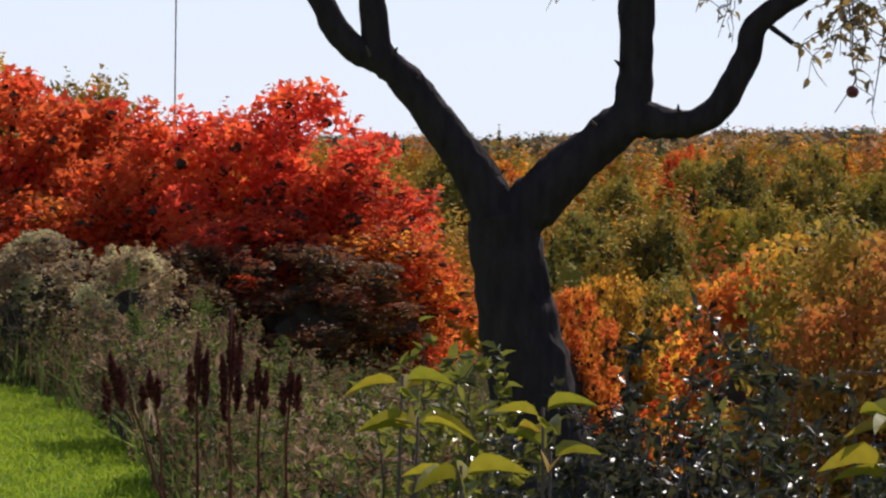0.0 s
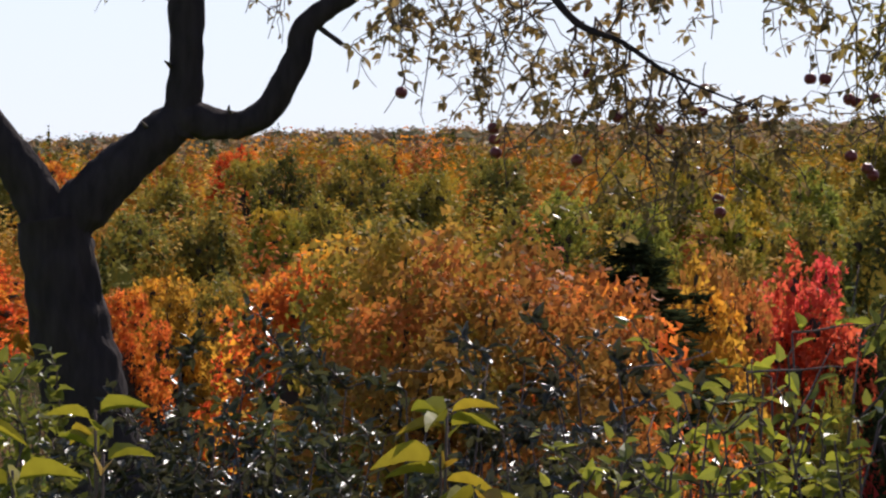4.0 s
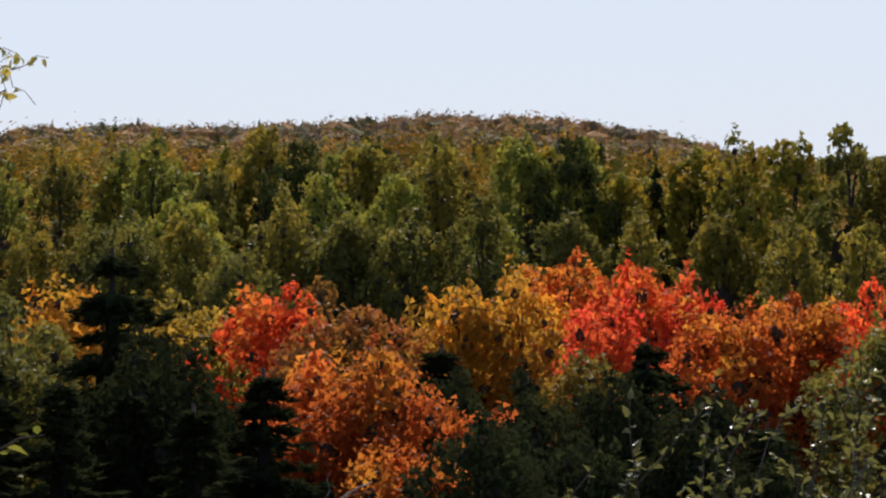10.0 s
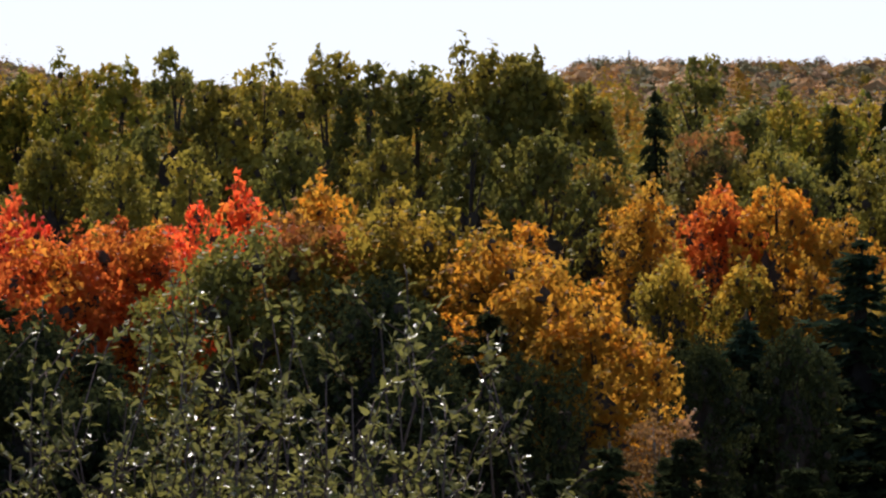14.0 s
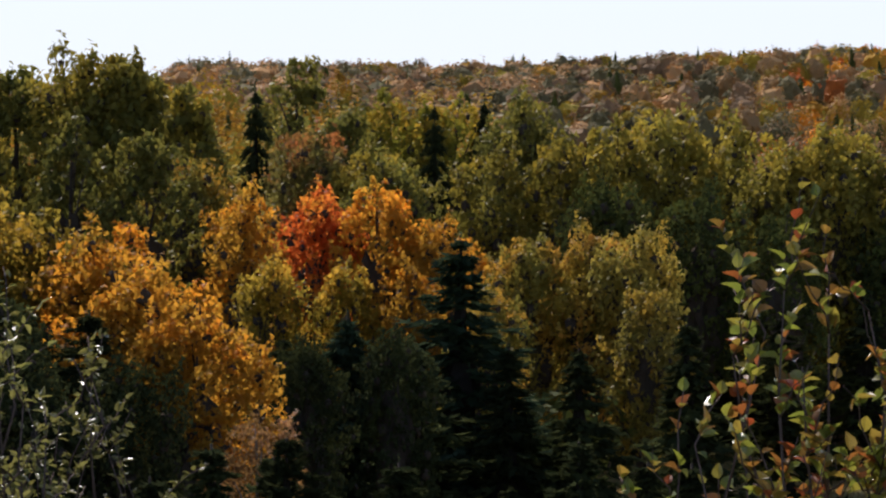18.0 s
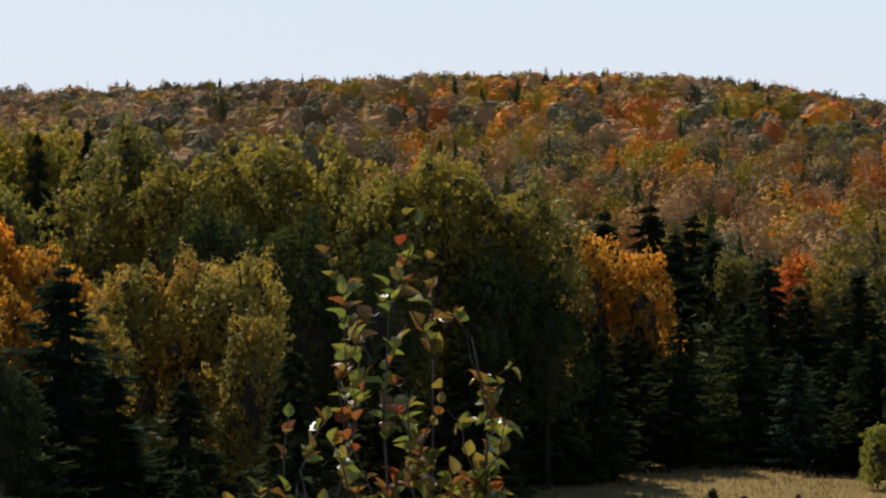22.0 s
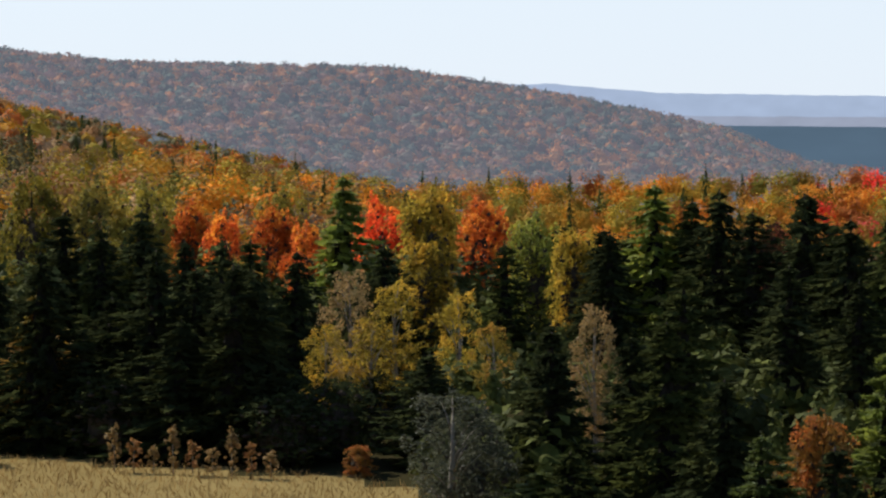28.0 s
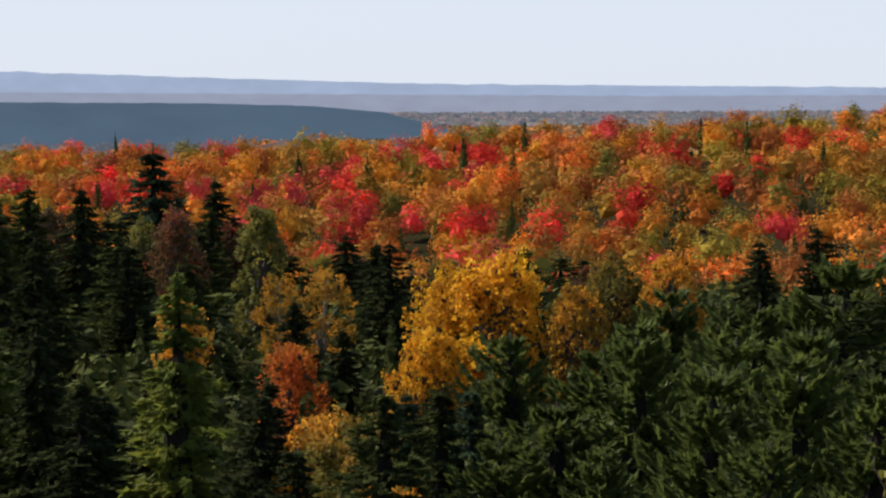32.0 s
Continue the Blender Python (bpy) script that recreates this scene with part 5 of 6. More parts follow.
def apple_shape():
    bm = bmesh.new()
    bmesh.ops.create_uvsphere(bm, u_segments=14, v_segments=10, radius=0.023)
    for v in bm.verts:
        r = math.hypot(v.co.x, v.co.y) / 0.023
        v.co.z -= math.copysign(0.010 * max(0, 1 - r * 1.8), v.co.z)
        v.co.x *= 1.06
    me = bpy.data.meshes.new("apple")
    bm.to_mesh(me)
    bm.free()
    me.materials.append(APPLE_SKIN)
    me.shade_smooth()
    return me


FRUIT = apple_shape()
for a, e in ((14.97, 2.27), (15.24, 2.27), (15.68, 1.90), (15.82, 1.84), (16.14, 1.92), (16.81, 2.13), (16.94, 2.02), (13.75, 1.55), (9.17, 1.33), (9.20, 1.12), (9.22, 0.88), (15.72, 0.86), (16.02, 0.64), (16.12, 0.52), (13.32, 0.06), (13.35, -0.19), (13.00, 1.66), (10.71, 0.75), (10.92, 2.35), (12.20, 1.34), (11.45, 1.55), (7.47, 1.97), (13.05, 2.08)):
    fruit = part("apple", FRUIT, apple_tree)
    fruit.location = at(a, e, D + rng.uniform(-0.3, 0.3)) - home
    fruit.rotation_euler = (rng.normal() * 0.3, rng.normal() * 0.3, rng.uniform(0, 6))
    v, f = tube(bent(rng, (0, 0, 0.018), (rng.normal() * 0.02, 0, 0.10), 0, 4, 0.003), (0.002, 0.002, 0.002, 0.002), 4)
    part("stalk", mesh_from("stalk", v, f, [TWIG]), fruit)


# ---- shrubs and saplings by the lawn's edge ----
LEAVES = {}


def single_leaf(length, width, material, lobes, k):
    """One of five leaf meshes of a kind, along its own x, shared by many leaves."""
    key = (length, width, material.name, lobes, int(k))
    if key not in LEAVES:
        r = np.random.default_rng(int(k))
        bend, fold = r.uniform(-0.28, -0.05), r.uniform(0.04, 0.16)
        spots = LOBED if lobes else OVAL
        v = [(a * length, b * width * length * 0.5, length * (c + bend * a * a + fold * abs(b))) for a, b, c in spots]
        m = len(spots)
        LEAVES[key] = mesh_from("leaf", v, [(i, (i + 1) % (m - 1), m - 1) for i in range(m - 1)], [material])
    return LEAVES[key]


def shrub(name, label, seed, az, d, top, wide, stems, leaves, length, width, leaf, deep=0.5, category="shrub", lobes=False, up=0.5, bark_mat=None, bare=0.0, single=False, level=False, reach=1.0):
    """Stems from one root with side shoots; leaves all along; top: elevation of the highest shoot from the eye."""
    r = np.random.default_rng(seed)
    x, y, z = place(az, d)
    root = tagged(new(name), label, category)
    root.location = (x, y, z)
    high = 1.6 + d * math.tan(radians(top)) - z
    across = Vector((math.cos(radians(az)), -math.sin(radians(az)), 0))
    ahead = Vector((math.sin(radians(az)), math.cos(radians(az)), 0))
    roots, ways = [], []
    for k in range(stems):
        u = (k + 0.5) / stems * 2 - 1 if stems > 1 else 0
        end = across * (u * wide / 2) + ahead * r.normal() * deep * wide * 0.4 + Vector((0, 0, high * (1 - 0.32 * u * u) * (1.0 if k == stems // 2 else r.uniform(0.72, 1.0))))
        line = bent(r, across * u * wide * 0.12 + ahead * r.normal() * 0.05 - Vector((0, 0, 0.05)), end, 0.03 * high, 9, 0.02 * high)
        pieces = [tube(line, np.linspace(0.006 + 0.004 * high, 0.002, 9), 5)]
        first = max(2, int(8 * bare))
        lines = [line[first:]]
        for _ in range(7):
            i = r.integers(max(3, first), 9)
            tip = line[i] + across * r.normal() * 0.14 * reach * wide ** 0.5 + ahead * r.normal() * 0.12 * reach + Vector((0, 0, r.uniform(0.02, 0.25) * min(up, 0.8) * high ** 0.5))
            side = bent(r, line[i], tip, 0.0, 5, 0.008)
            pieces.append(tube(side, np.linspace(0.0035, 0.0015, 5), 3))
            lines.append(side)
        for _ in range(leaves):
            s = lines[r.integers(0, len(lines))]
            i = r.integers(0, len(s) - 1)
            roots.append(s[i].lerp(s[i + 1], r.random()))
            ways.append((r.normal(), r.normal(), up * 0.6 + r.normal() * (0.25 if level else 0.7)))
        tv, tf = tubes(pieces)
        part("stem", mesh_from("stem", tv, tf, [bark_mat or TWIG], True), root)
    if not single:
        part("foliage", leaf_mesh("foliage", r, roots, ways, length, width, leaf, lobes), root)
        return root
    for p, w in zip(roots, ways):
        w = Vector(w).normalized()
        one = part("leaf", single_leaf(length, width, leaf, lobes, r.integers(0, 5)), root)
        s = r.uniform(0.65, 1.3)
        turn = w.to_track_quat("X", "Z").to_matrix().to_4x4() @ pose(0, 0, 0, r.normal() * (14 if level else 40))
        one.matrix_basis = Matrix.Translation(p) @ turn @ Matrix.Diagonal((s, s, s, 1))
    return root


YG = "yellow-green leafy shrub at the edge of the lawn"
GL = "dark glossy-leaved shrub glinting in the sun"
for k, (az, d, top, wide) in enumerate(((-0.3, 9.5, -2.95, 0.45), (0.6, 9.2, -3.2, 0.4), (1.2, 9.6, -3.4, 0.35))):
    shrub("shrub", YG, 100 + k, az, d, top, wide, 7, 60, 0.06, 0.55, LIME_MASS)
for k, (az, d, top, wide) in enumerate(((3.3, 9.0, -2.7, 0.5), (4.4, 8.8, -3.0, 0.6), (5.2, 9.0, -2.6, 0.6), (6.3, 8.6, -3.1, 0.6), (7.4, 8.8, -3.0, 0.6), (8.6, 8.4, -2.9, 0.6), (9.6, 8.6, -2.7, 0.6), (10.5, 8.2, -2.6, 0.6), (5.8, 7.8, -3.9, 0.5), (7.8, 7.6, -3.8, 0.5), (9.2, 7.6, -3.8, 0.5), (3.9, 8.0, -4.0, 0.5), (6.8, 7.4, -4.4, 0.5), (1.9, 8.6, -4.2, 0.4), (11.3, 8.2, -2.7, 0.6), (8.9, 8.0, -2.5, 0.6), (10.2, 7.4, -3.4, 0.5), (11.4, 7.2, -3.4, 0.5), (12.2, 7.2, -4.2, 0.5), (5.0, 7.4, -4.4, 0.5))):
    shrub("shrub", GL, 120 + k, az, d, top - 0.35, wide, 10, 150, 0.050, 0.46, GLOSSY_LEAF, bare=0.3)
LONE = (0, 1, 5, 10)
for k, (az, d, top, wide) in enumerate(((14.5, 6.4, -2.3, 0.22), (13.6, 6.3, -3.0, 0.3), (12.4, 6.4, -3.3, 0.3), (11.4, 6.2, -4.0, 0.3), (13.2, 6.0, -4.2, 0.3), (15.4, 6.2, -5.1, 0.25), (14.4, 6.0, -4.0, 0.25), (10.6, 6.0, -4.9, 0.3), (12.2, 5.8, -5.2, 0.3), (15.7, 6.3, -2.6, 0.25), (14.9, 6.2, -3.1, 0.3), (16.1, 6.2, -3.9, 0.25), (13.9, 6.0, -3.3, 0.3), (15.2, 5.9, -4.2, 0.3), (12.9, 5.9, -3.9, 0.3))):
    shrub("shrub", "sunlit lime-green shrub with broad oval leaves", 140 + k, az, d, top, wide * 1.5, 8, 42 if k in LONE else 46, 0.047, 0.52, LIME_LEAF if k in LONE else LIME_MASS, single=k in LONE, bare=0.5)


def sapling(seed, az, d, whorls, spread=0.12):
    """A thin stem that carries whorls of large drooping leaves: each whorl (azimuth, elevation, leaves)."""
    r = np.random.default_rng(seed)
    x, y, z = place(az, d)
    root = tagged(new("sapling"), "thin sapling with whorls of large yellowing leaves", "sapling")
    root.location = (x, y, z)
    for a, e, n in whorls:
        tip = at(a, e, d) - root.location
        v, f = tube(bent(r, (0, 0, -0.05), tip, 0.0, 7, 0.012), np.linspace(0.007, 0.003, 7), 6)
        part("stem", mesh_from("stem", v, f, [TWIG], True), root)
        for k in range(n):
            turn = 6.28 * (k + r.uniform(-0.3, 0.3)) / n
            w = Vector((math.cos(turn), math.sin(turn), r.uniform(0.05, 0.50)))
            one = part("leaf", single_leaf(0.118, 0.34, GOLD_LEAF, False, r.integers(0, 5)), root)
            s = r.uniform(0.7, 1.15)
            one.matrix_basis = Matrix.Translation(tip - Vector((0, 0, r.uniform(0, 0.05)))) @ w.to_track_quat("X", "Z").to_matrix().to_4x4() @ pose(0, 0, 0, r.normal() * 16) @ Matrix.Diagonal((s, s, s, 1))


sapling(160, 1.9, 6.0, ((1.9, -3.9, 4), (2.05, -4.7, 3)))
sapling(161, 0.4, 5.8, ((0.4, -5.0, 5),))
sapling(162, -0.7, 6.2, ((-0.7, -3.35, 4), (-0.4, -4.1, 4)))
sapling(163, 8.3, 6.0, ((8.36, -3.9, 6), (8.25, -4.7, 5)))
sapling(164, 8.8, 5.8, ((8.9, -5.35, 5),))
OL = "dull green orchard shrub with pale twigs and glinting leaves"
for k, (az, d, top, wide) in enumerate(((34.6, 9.5, -3.05, 0.7), (36.6, 9.3, -3.15, 0.7), (31.4, 9.2, -3.75, 0.7), (29.0, 9.0, -4.6, 0.6), (38.3, 9.2, -3.7, 0.5), (27.5, 9.0, -5.2, 0.5), (33.0, 9.0, -3.7, 0.7), (35.6, 8.8, -4.0, 0.7), (32.2, 8.6, -4.6, 0.7), (37.4, 8.8, -4.5, 0.6), (34.0, 8.5, -4.8, 0.7), (36.2, 8.4, -5.2, 0.7), (30.4, 8.8, -5.1, 0.6), (28.3, 8.8, -5.6, 0.5), (33.8, 9.2, -3.2, 0.6), (35.0, 9.0, -3.5, 0.7), (32.4, 9.1, -4.0, 0.7), (30.2, 9.0, -4.3, 0.6), (36.9, 9.0, -3.8, 0.6), (33.2, 8.4, -5.4, 0.7), (35.2, 8.3, -5.5, 0.7))):
    shrub("orchard_shrub", OL, 180 + k, az, d, top, wide * 1.15, 11, 140, 0.038, 0.5, ORCHARD_LEAF, up=0.7, bare=0.36)
SH = "sparse young shrub with green and orange leaves"
for k, (az, d, top, wide, s) in enumerate(((51.2, 8.0, -2.2, 0.22, 6), (52.05, 8.1, -1.85, 0.06, 2), (50.25, 8.0, -3.3, 0.16, 4), (52.9, 8.0, -2.75, 0.08, 3), (49.6, 7.8, -4.95, 0.12, 4), (53.3, 8.0, -4.5, 0.2, 5), (51.5, 7.8, -3.7, 0.26, 6))):
    shrub("young_shrub", SH, 200 + k, az, d, top - 0.15, wide * 1.3, s, 80, 0.047, 0.68, MIXED_LEAF, up=2.2, single=True, bare=0.55, reach=1.3)
shrub("sapling", "small yellow-leaved sapling on the slope", 220, 96.6, 9.0, -6.7, 0.3, 3, 20, 0.05, 0.6, GOLD_LEAF, 0.5, "sapling", single=True)

# pale dead branches that arch out of the thicket
for k, (a0, a1, a2, d, e0, e1, e2) in enumerate(((22.4, 23.1, 24.1, 34, -6.6, -5.0, -4.7), (24.2, 24.6, 25.4, 36, -6.8, -5.6, -5.2), (13.8, 14.6, 15.6, 32, -4.9, -5.2, -4.9), (16.6, 17.2, 17.1, 32, -6.9, -5.9, -5.2))):
    r = np.random.default_rng(300 + k)
    base, mid, tip = at(a0, e0, d), at(a1, e1, d), at(a2, e2, d + 0.5)
    dead = tagged(new("dead_branch"), "pale dead branch arching out of the thicket", "branch")
    gz0 = float(ground(base.x, base.y))
    dead.location = (base.x, base.y, gz0)
    line = [Vector((0, 0, -0.1))] + [(base.lerp(mid, u) * (1 - u) + mid.lerp(tip, u) * u) - dead.location for u in np.linspace(0, 1, 9)]
    v, f = tube(line, np.linspace(0.017, 0.008, 10), 6)
    part("stem", mesh_from("stem", v, f, [PALE_STEM], True), dead)
    for j in range(4):
        p = line[3 + j]
        v, f = tube(bent(r, p, p + Vector((r.normal() * 0.3, r.normal() * 0.3, r.uniform(0.1, 0.5))), 0.03, 5, 0.02), np.linspace(0.004, 0.0015, 5), 5)
        part("twig", mesh_from("twig", v, f, [PALE_STEM]), dead)


# ---- lawn, weeds, dock and mast ----
def strands(name, seed, spots, high, wide, material, label, category, lean=0.25, heads=None):
    """Blades that taper from their roots; one joined object."""
    r = np.random.default_rng(seed)
    n = len(spots)
    p = np.column_stack([spots, ground(spots[:, 0], spots[:, 1]) - 0.02])
    a = r.uniform(0, 2 * math.pi, n)
    s = np.stack([np.cos(a), np.sin(a), 0 * a], 1) * (wide * r.uniform(0.6, 1.3, n))[:, None]
    h = high * r.uniform(0.5, 1.2, n) * (weed_tall(spots[:, 0], spots[:, 1]) if high > 0.4 and category == "weeds" else 1)
    bend = np.column_stack([r.normal(size=n) * lean * h, r.normal(size=n) * lean * h, h])
    v = np.stack([p - s, p + s, p + bend * 0.55 + s * 0.7, p + bend * 0.55 - s * 0.7, p + bend + bend * np.array((0.8, 0.8, 0))], 1).reshape(-1, 3)
    k = np.arange(n)[:, None] * 5
    f = (k + np.array((0, 1, 2, 3))).tolist() + (k + np.array((3, 2, 4))).tolist()
    return tagged(new(name, mesh_from(name, v, f, [material])), label, category, kind="stuff")


def weed_tall(x, y):
    """How tall the weeds stand: lower towards the apple tree."""
    return np.interp(np.degrees(np.arctan2(x, y)), (-6, -4.2, -3.2, -2.0, 1.0), (1.0, 0.9, 0.5, 0.28, 0.22))


def lawn_end(az):
    return np.interp(az, (-12, -7.93, -6.21, -5.18, -4.0, 0.0), (27, 25.0, 21.0, 16.4, 13.0, 10.0))


r = np.random.default_rng(9)
az, d = r.uniform(-11, -2, 90000), np.sqrt(r.uniform(11 ** 2, 27 ** 2, 90000))
keep = d < lawn_end(az) + r.normal(size=len(d)) * 0.15
spots = np.column_stack([d * np.sin(np.radians(az)), d * np.cos(np.radians(az))])[keep]
strands("lawn_grass", 10, spots, 0.06, 0.006, GRASS, "bright green mown lawn grass", "grass", 0.4)
az, d = r.uniform(-180, 180, 16000), np.sqrt(r.uniform(0.3 ** 2, 5.2 ** 2, 16000))
near_spots = np.column_stack([d * np.sin(np.radians(az)), d * np.cos(np.radians(az))])
strands("near_lawn_grass", 13, near_spots, 0.05, 0.006, GRASS, "short green lawn grass on the hilltop", "grass", 0.4)
az, d = r.uniform(-11, 2.0, 11000), np.sqrt(r.uniform(11 ** 2, 27 ** 2, 11000))
keep = (d > lawn_end(az) + r.normal(size=len(d)) * 0.3) & (d < 26)
spots = np.column_stack([d * np.sin(np.radians(az)), d * np.cos(np.radians(az))])[keep]
half = len(spots) // 2
strands("tall_weeds", 11, spots[:half], 0.62, 0.006, STRAW, "tall dry straw-coloured weeds", "weeds", 0.16)
strands("green_weeds", 12, spots[half:], 0.45, 0.012, WEED, "green weeds among dry stalks", "weeds", 0.3)
tops = spots[r.random(len(spots)) < 0.30]
hz = ground(tops[:, 0], tops[:, 1]) + weed_tall(tops[:, 0], tops[:, 1]) * r.uniform(0.10, 0.80, len(tops)) * (0.7 + 0.3 * np.sin(tops[:, 0] * 3.1) * np.cos(tops[:, 1] * 2.3))
fluff = np.concatenate([np.column_stack([tops, hz]) + r.normal(size=(len(tops), 3)) * (0.06, 0.06, 0.09) for _ in range(14)])
v, f = cards(r, fluff, 0.045, 0.5)
low = len(fluff) // 2
tagged(new("weed_tufts", mesh_from("weed_tufts", v[:low * 4], f[:low], [STRAW])), "faded seed tufts on the weeds", "weeds", kind="stuff")
tagged(new("weed_foliage", mesh_from("weed_foliage", v[low * 4:], f[:len(fluff) - low], [WEED])), "small leaves on the weeds", "weeds", kind="stuff")


def dock(seed, az, d, top, head, tilt=0.0):
    """A dock: a bare stalk with a dense dark seed head of several spikes."""
    r = np.random.default_rng(seed)
    x, y, z = place(az, d)
    high = 1.6 + d * math.tan(radians(top)) - z
    root = tagged(new("dock_plant"), "withered dock with dark brown seed spikes among weeds", "plant", group="docks in the weeds")
    root.location = (x, y, z)
    lean = Vector((tilt, 0, 0))
    line = bent(r, (-tilt * 1.4, 0, -0.05), lean + Vector((0, 0, high)), 0.0, 6, 0.008)
    v, f = tube(line, np.linspace(0.009, 0.004, 6), 6)
    part("stalk", mesh_from("stalk", v, f, [SEED], True), root)
    for k in range(5):
        size = head * (1.0, 0.72, 0.6, 0.45, 0.36)[k]
        side = 0 if k == 0 else 0.032 * (1 if k % 2 else -1)
        c = Vector((side + tilt * (high - head * 0.5) / high, r.normal() * 0.012, high - head * (0.5, 0.62, 0.78, 0.95, 1.1)[k]))
        q = blob(r, int(520 * size / 0.3), (0, 0, 0), (0.017, 0.017, size * 0.5), 0.15)
        q[:, :2] *= (1.15 - np.abs(q[:, 2:3]) / (size * 0.5))
        q[:, 0] += q[:, 2] * (tilt * 1.2 + side * 2.2)
        v, f = cards(r, q + np.array(c), 0.022, 0.8)
        part("seed_spike", mesh_from("seed_spike", v, f, [SEED]), root)


dock(401, -5.45, 13.6, -2.95, 0.22, -0.15)
dock(402, -4.46, 13.4, -2.58, 0.28)
dock(403, -3.86, 13.6, -2.10, 0.40)
dock(404, -3.36, 13.9, -3.05, 0.2)
dock(405, -2.80, 13.8, -3.10, 0.2, 0.01)
dock(406, -5.15, 13.7, -3.25, 0.15, -0.05)


def goldenrod(seed, az, d, high, leaf):
    """A faded goldenrod: one stalk, narrow leaves, a feathery plume."""
    r = np.random.default_rng(seed)
    x, y, z = place(az, d)
    root = tagged(new("goldenrod_plant"), "faded goldenrod with a feathery straw plume", "plant", group="goldenrods in the weeds")
    root.location = (x, y, z)
    line = bent(r, (0, 0, -0.05), (r.normal() * 0.06, r.normal() * 0.06, high), 0, 7, 0.012)
    v, f = tube(line, np.linspace(0.006, 0.002, 7), 5)
    part("stalk", mesh_from("stalk", v, f, [TWIG], True), root)
    at_leaf = [line[i].lerp(line[i + 1], r.random()) for i in r.integers(1, 6, 34)]
    part("foliage", leaf_mesh("foliage", r, at_leaf, [(r.normal(), r.normal(), 0.3) for _ in at_leaf], 0.07, 0.22, WEED), root)
    q = blob(r, 150, line[-1] - Vector((0, 0, 0.06)), (0.07, 0.07, 0.11), 0.1)
    v, f = cards(r, q, 0.022, 0.6)
    part("plume", mesh_from("plume", v, f, [leaf]), root)


for k in range(90):
    a = -8.3 + 8.6 * ((k * 0.618) % 1)
    dk = 14.5 + 9.5 * ((k * 0.37) % 1)
    if dk > lawn_end(a) + 0.6:
        goldenrod(430 + k, a, dk, (0.75 + 0.35 * ((k * 0.77) % 1)) * float(weed_tall(math.sin(radians(a)), math.cos(radians(a)))), (STRAW, STRAW, WEED)[k % 3])

for k in range(80):
    a = -8.4 + 9.0 * ((k * 0.618 + 0.3) % 1)
    dk = 13.5 + 9.5 * ((k * 0.43) % 1)
    if dk > lawn_end(a) + 0.4:
        tall = 0.62 * float(weed_tall(math.sin(radians(a)), math.cos(radians(a)))) * (0.7 + 0.5 * ((k * 0.29) % 1))
        zz = place(a, dk)[2]
        tagged(shrub("weed_clump", "leafy green weed clump among dry stalks", 600 + k, a, dk, math.degrees(math.atan2(zz + tall - 1.6, dk)), 0.5, 6, 60, 0.075, 0.34, (WEED, STRAW, WEED, STRAW)[k % 4], 0.8, "weed"), group="weed clumps by the lawn")

x, y, z = place(-4.95, 33)
mast = tagged(new("mast"), "thin grey pole rising behind the red bushes", "pole")
mast.location = (x, y, z)
for nm, z0, z1, rd in (("lower_section", -0.3, 2.4, 0.011), ("upper_section", 2.4, 7.0, 0.008)):
    v, f = tube([(0, 0, z0), (0, 0, (z0 + z1) / 2), (0.02, 0, z1)], (rd, rd, rd * 0.9), 8)
    part(nm, mesh_from(nm, v, f, [TWIG], True), mast)

# ---- meadow ----
r = np.random.default_rng(15)
az, d = r.uniform(45, 72.5, 60000), np.sqrt(r.uniform(96 ** 2, 165 ** 2, 60000))
keep = d < meadow_end(az) + r.normal(size=len(d)) * 0.6
spots = np.column_stack([d * np.sin(np.radians(az)), d * np.cos(np.radians(az))])[keep]
strands("meadow_grass", 16, spots, 0.30, 0.022, MEADOW, "dry straw-coloured meadow grass", "grass", 0.35)
for k, (a, dd, top, tilt) in enumerate(((59.93, 126, -5.96, 0.03), (61.45, 131, -5.77, 0.16))):
    x, y, z = place(a, dd)
    hp = 1.6 + dd * math.tan(radians(top)) - z
    post = tagged(new("fence_post"), "weathered wooden fence post, leaning in the meadow" if k else "weathered wooden fence post with a pale top in the meadow", "post")
    post.matrix_basis = pose(x, y, z, 0, math.degrees(tilt) * 2, 0)
    v, f = tube([(0, 0, -0.4), (0.01, 0, hp * 0.5), (0, 0, hp)], (0.075, 0.07, 0.065), 9)
    part("shaft", mesh_from("shaft", v, f, [BARK_DARK], True), post)
    v, f = tube([(-0.02, 0, hp), (0.0, 0, hp + 0.05)], (0.12, 0.11), 9)
    part("cap", mesh_from("cap", v, f, [PALE_STEM]), post)


def young_fir(az, d, top, wide, tone, label):
    t = conifer(az, d, top, wide, tone)
    t.name = "young_conifer"
    return tagged(t, label, "conifer", group="young conifers on the meadow")


YF = "small dark conifer standing in the dry meadow"
young_fir(58.91, 124, -10.9, 1.5, "spruce", YF)
young_fir(59.69, 125, -11.2, 0.9, "spruce", YF)
young_fir(57.93, 124, -11.0, 1.4, "spruce", YF)
young_fir(57.35, 125, -10.8, 1.4, "fir", YF)
young_fir(63.35, 135, -10.4, 1.4, "spruce", "dark cone-shaped young conifer at the meadow's edge")
young_fir(60.92, 145, -11.8, 0.8, "amber", "small orange conifer at the meadow's edge")
bush(62.0, 134, -10.5, 2.2, "spruce")
bush(62.5, 135, -10.8, 1.6, "spruce")
for k in range(9):
    spindle(65.9 + 0.36 * k, 131 - 0.4 * k, -10.9 - 0.6 * (k % 3), 0.7, ("tan", "dusty", "tan")[k % 3])

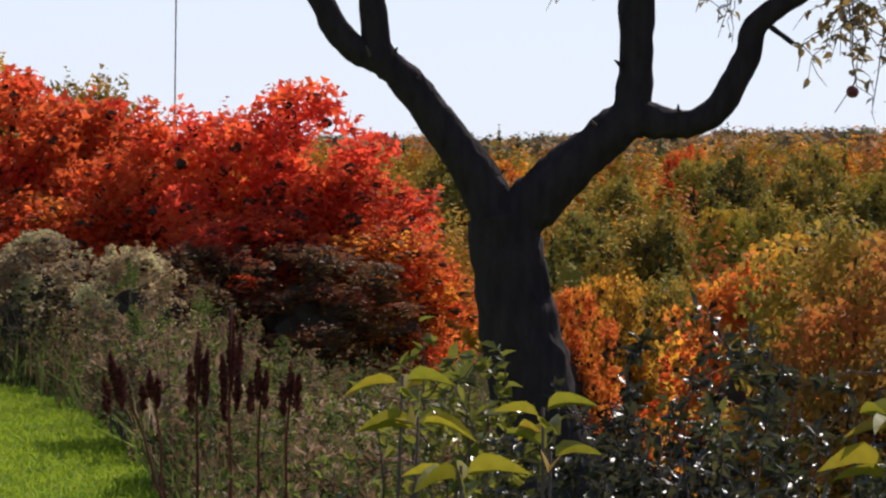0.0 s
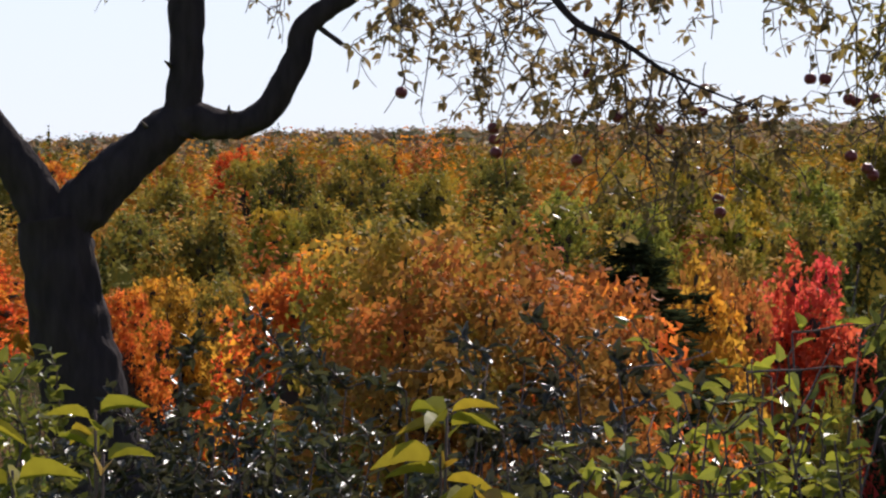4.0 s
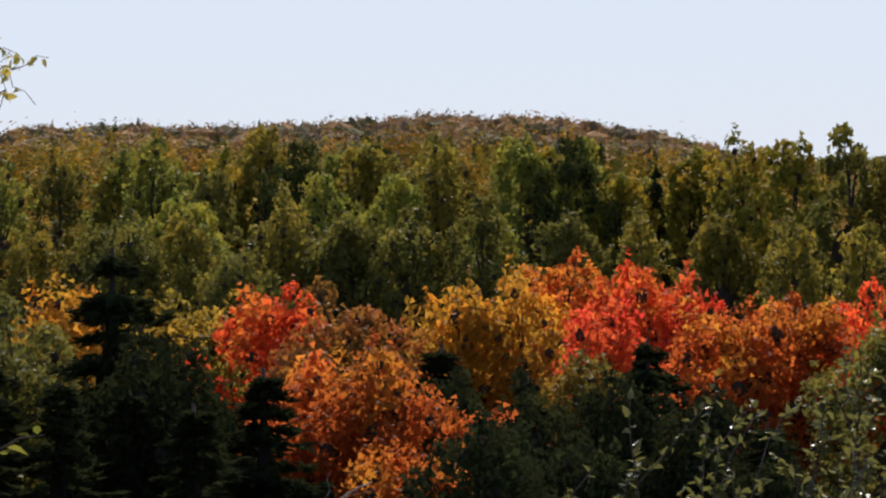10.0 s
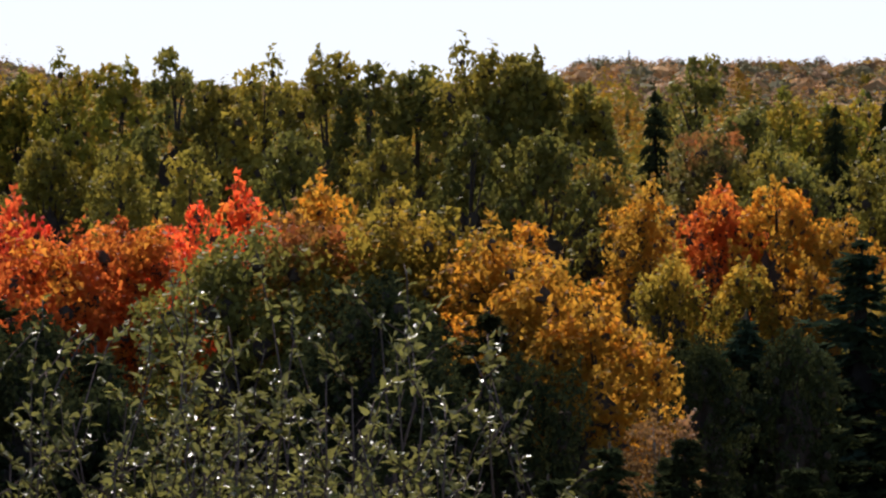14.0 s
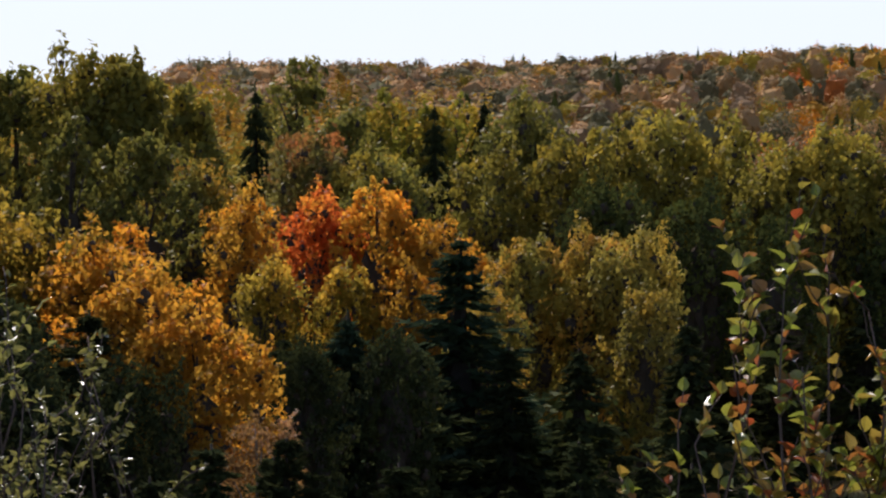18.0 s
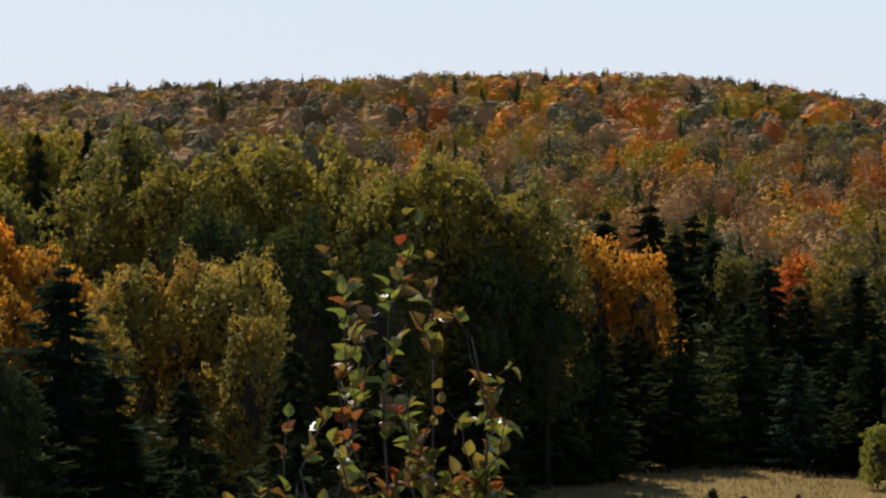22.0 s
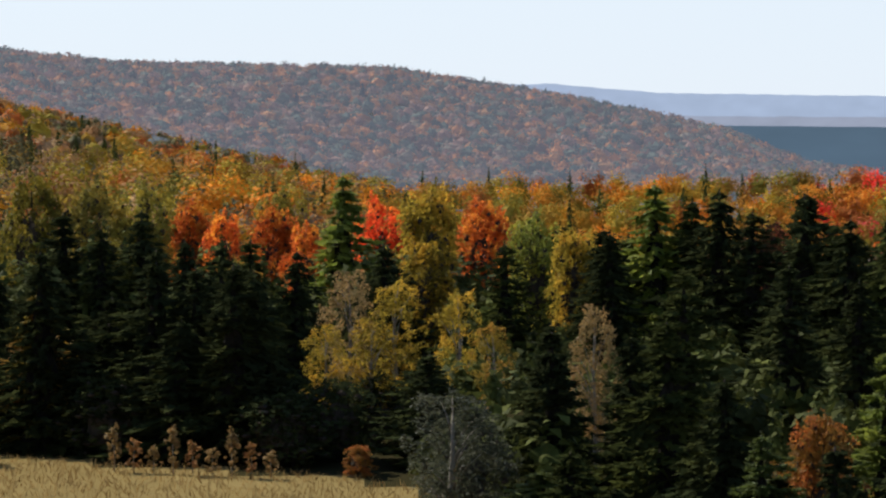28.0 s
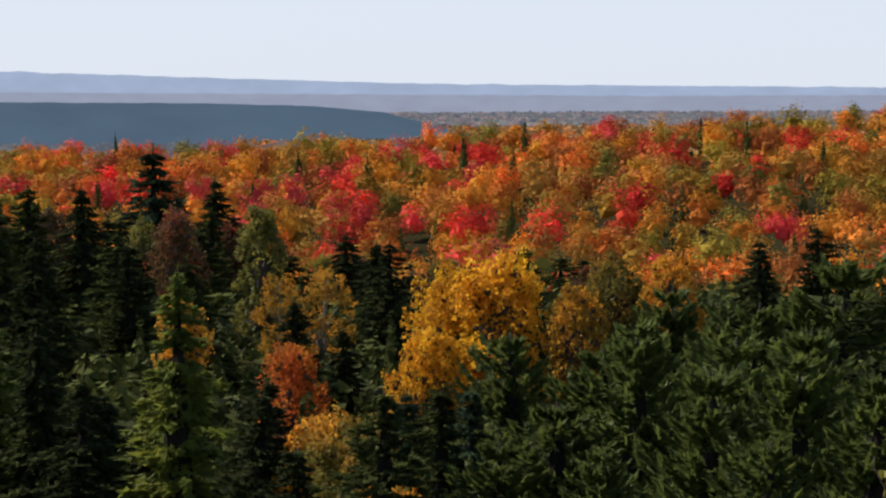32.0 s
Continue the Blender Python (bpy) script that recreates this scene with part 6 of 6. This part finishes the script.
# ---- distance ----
# a glowing backdrop colour with the haze of distance painted in
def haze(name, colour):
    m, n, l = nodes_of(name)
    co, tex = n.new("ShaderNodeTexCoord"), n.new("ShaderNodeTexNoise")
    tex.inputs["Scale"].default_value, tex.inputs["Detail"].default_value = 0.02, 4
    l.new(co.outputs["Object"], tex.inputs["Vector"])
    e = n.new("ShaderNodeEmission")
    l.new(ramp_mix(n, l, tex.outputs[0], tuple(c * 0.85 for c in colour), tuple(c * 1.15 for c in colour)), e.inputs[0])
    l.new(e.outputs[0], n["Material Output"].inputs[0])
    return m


def skyline(name, d, azs, els, low, colour, label, rough):
    """A far rounded ridge: its crest against the sky, its foot below."""
    a = np.linspace(azs[0], azs[-1], 500)
    e = np.interp(a, azs, els) + rough * np.array([noise.noise(Vector((q * 2.1, d, 0))) + 0.5 * noise.noise(Vector((q * 9, d, 3))) for q in a])
    rows = []
    for dd, ee in ((d, np.full(500, low)), (d + 60, (e + low) / 2), (d + 140, e), (d + 260, e - 0.2)):
        rows.append(np.stack([dd * np.sin(np.radians(a)), dd * np.cos(np.radians(a)), 1.6 + dd * np.tan(np.radians(ee))], 1))
    f = [(k * 500 + i, k * 500 + i + 1, (k + 1) * 500 + i + 1, (k + 1) * 500 + i) for k in range(3) for i in range(499)]
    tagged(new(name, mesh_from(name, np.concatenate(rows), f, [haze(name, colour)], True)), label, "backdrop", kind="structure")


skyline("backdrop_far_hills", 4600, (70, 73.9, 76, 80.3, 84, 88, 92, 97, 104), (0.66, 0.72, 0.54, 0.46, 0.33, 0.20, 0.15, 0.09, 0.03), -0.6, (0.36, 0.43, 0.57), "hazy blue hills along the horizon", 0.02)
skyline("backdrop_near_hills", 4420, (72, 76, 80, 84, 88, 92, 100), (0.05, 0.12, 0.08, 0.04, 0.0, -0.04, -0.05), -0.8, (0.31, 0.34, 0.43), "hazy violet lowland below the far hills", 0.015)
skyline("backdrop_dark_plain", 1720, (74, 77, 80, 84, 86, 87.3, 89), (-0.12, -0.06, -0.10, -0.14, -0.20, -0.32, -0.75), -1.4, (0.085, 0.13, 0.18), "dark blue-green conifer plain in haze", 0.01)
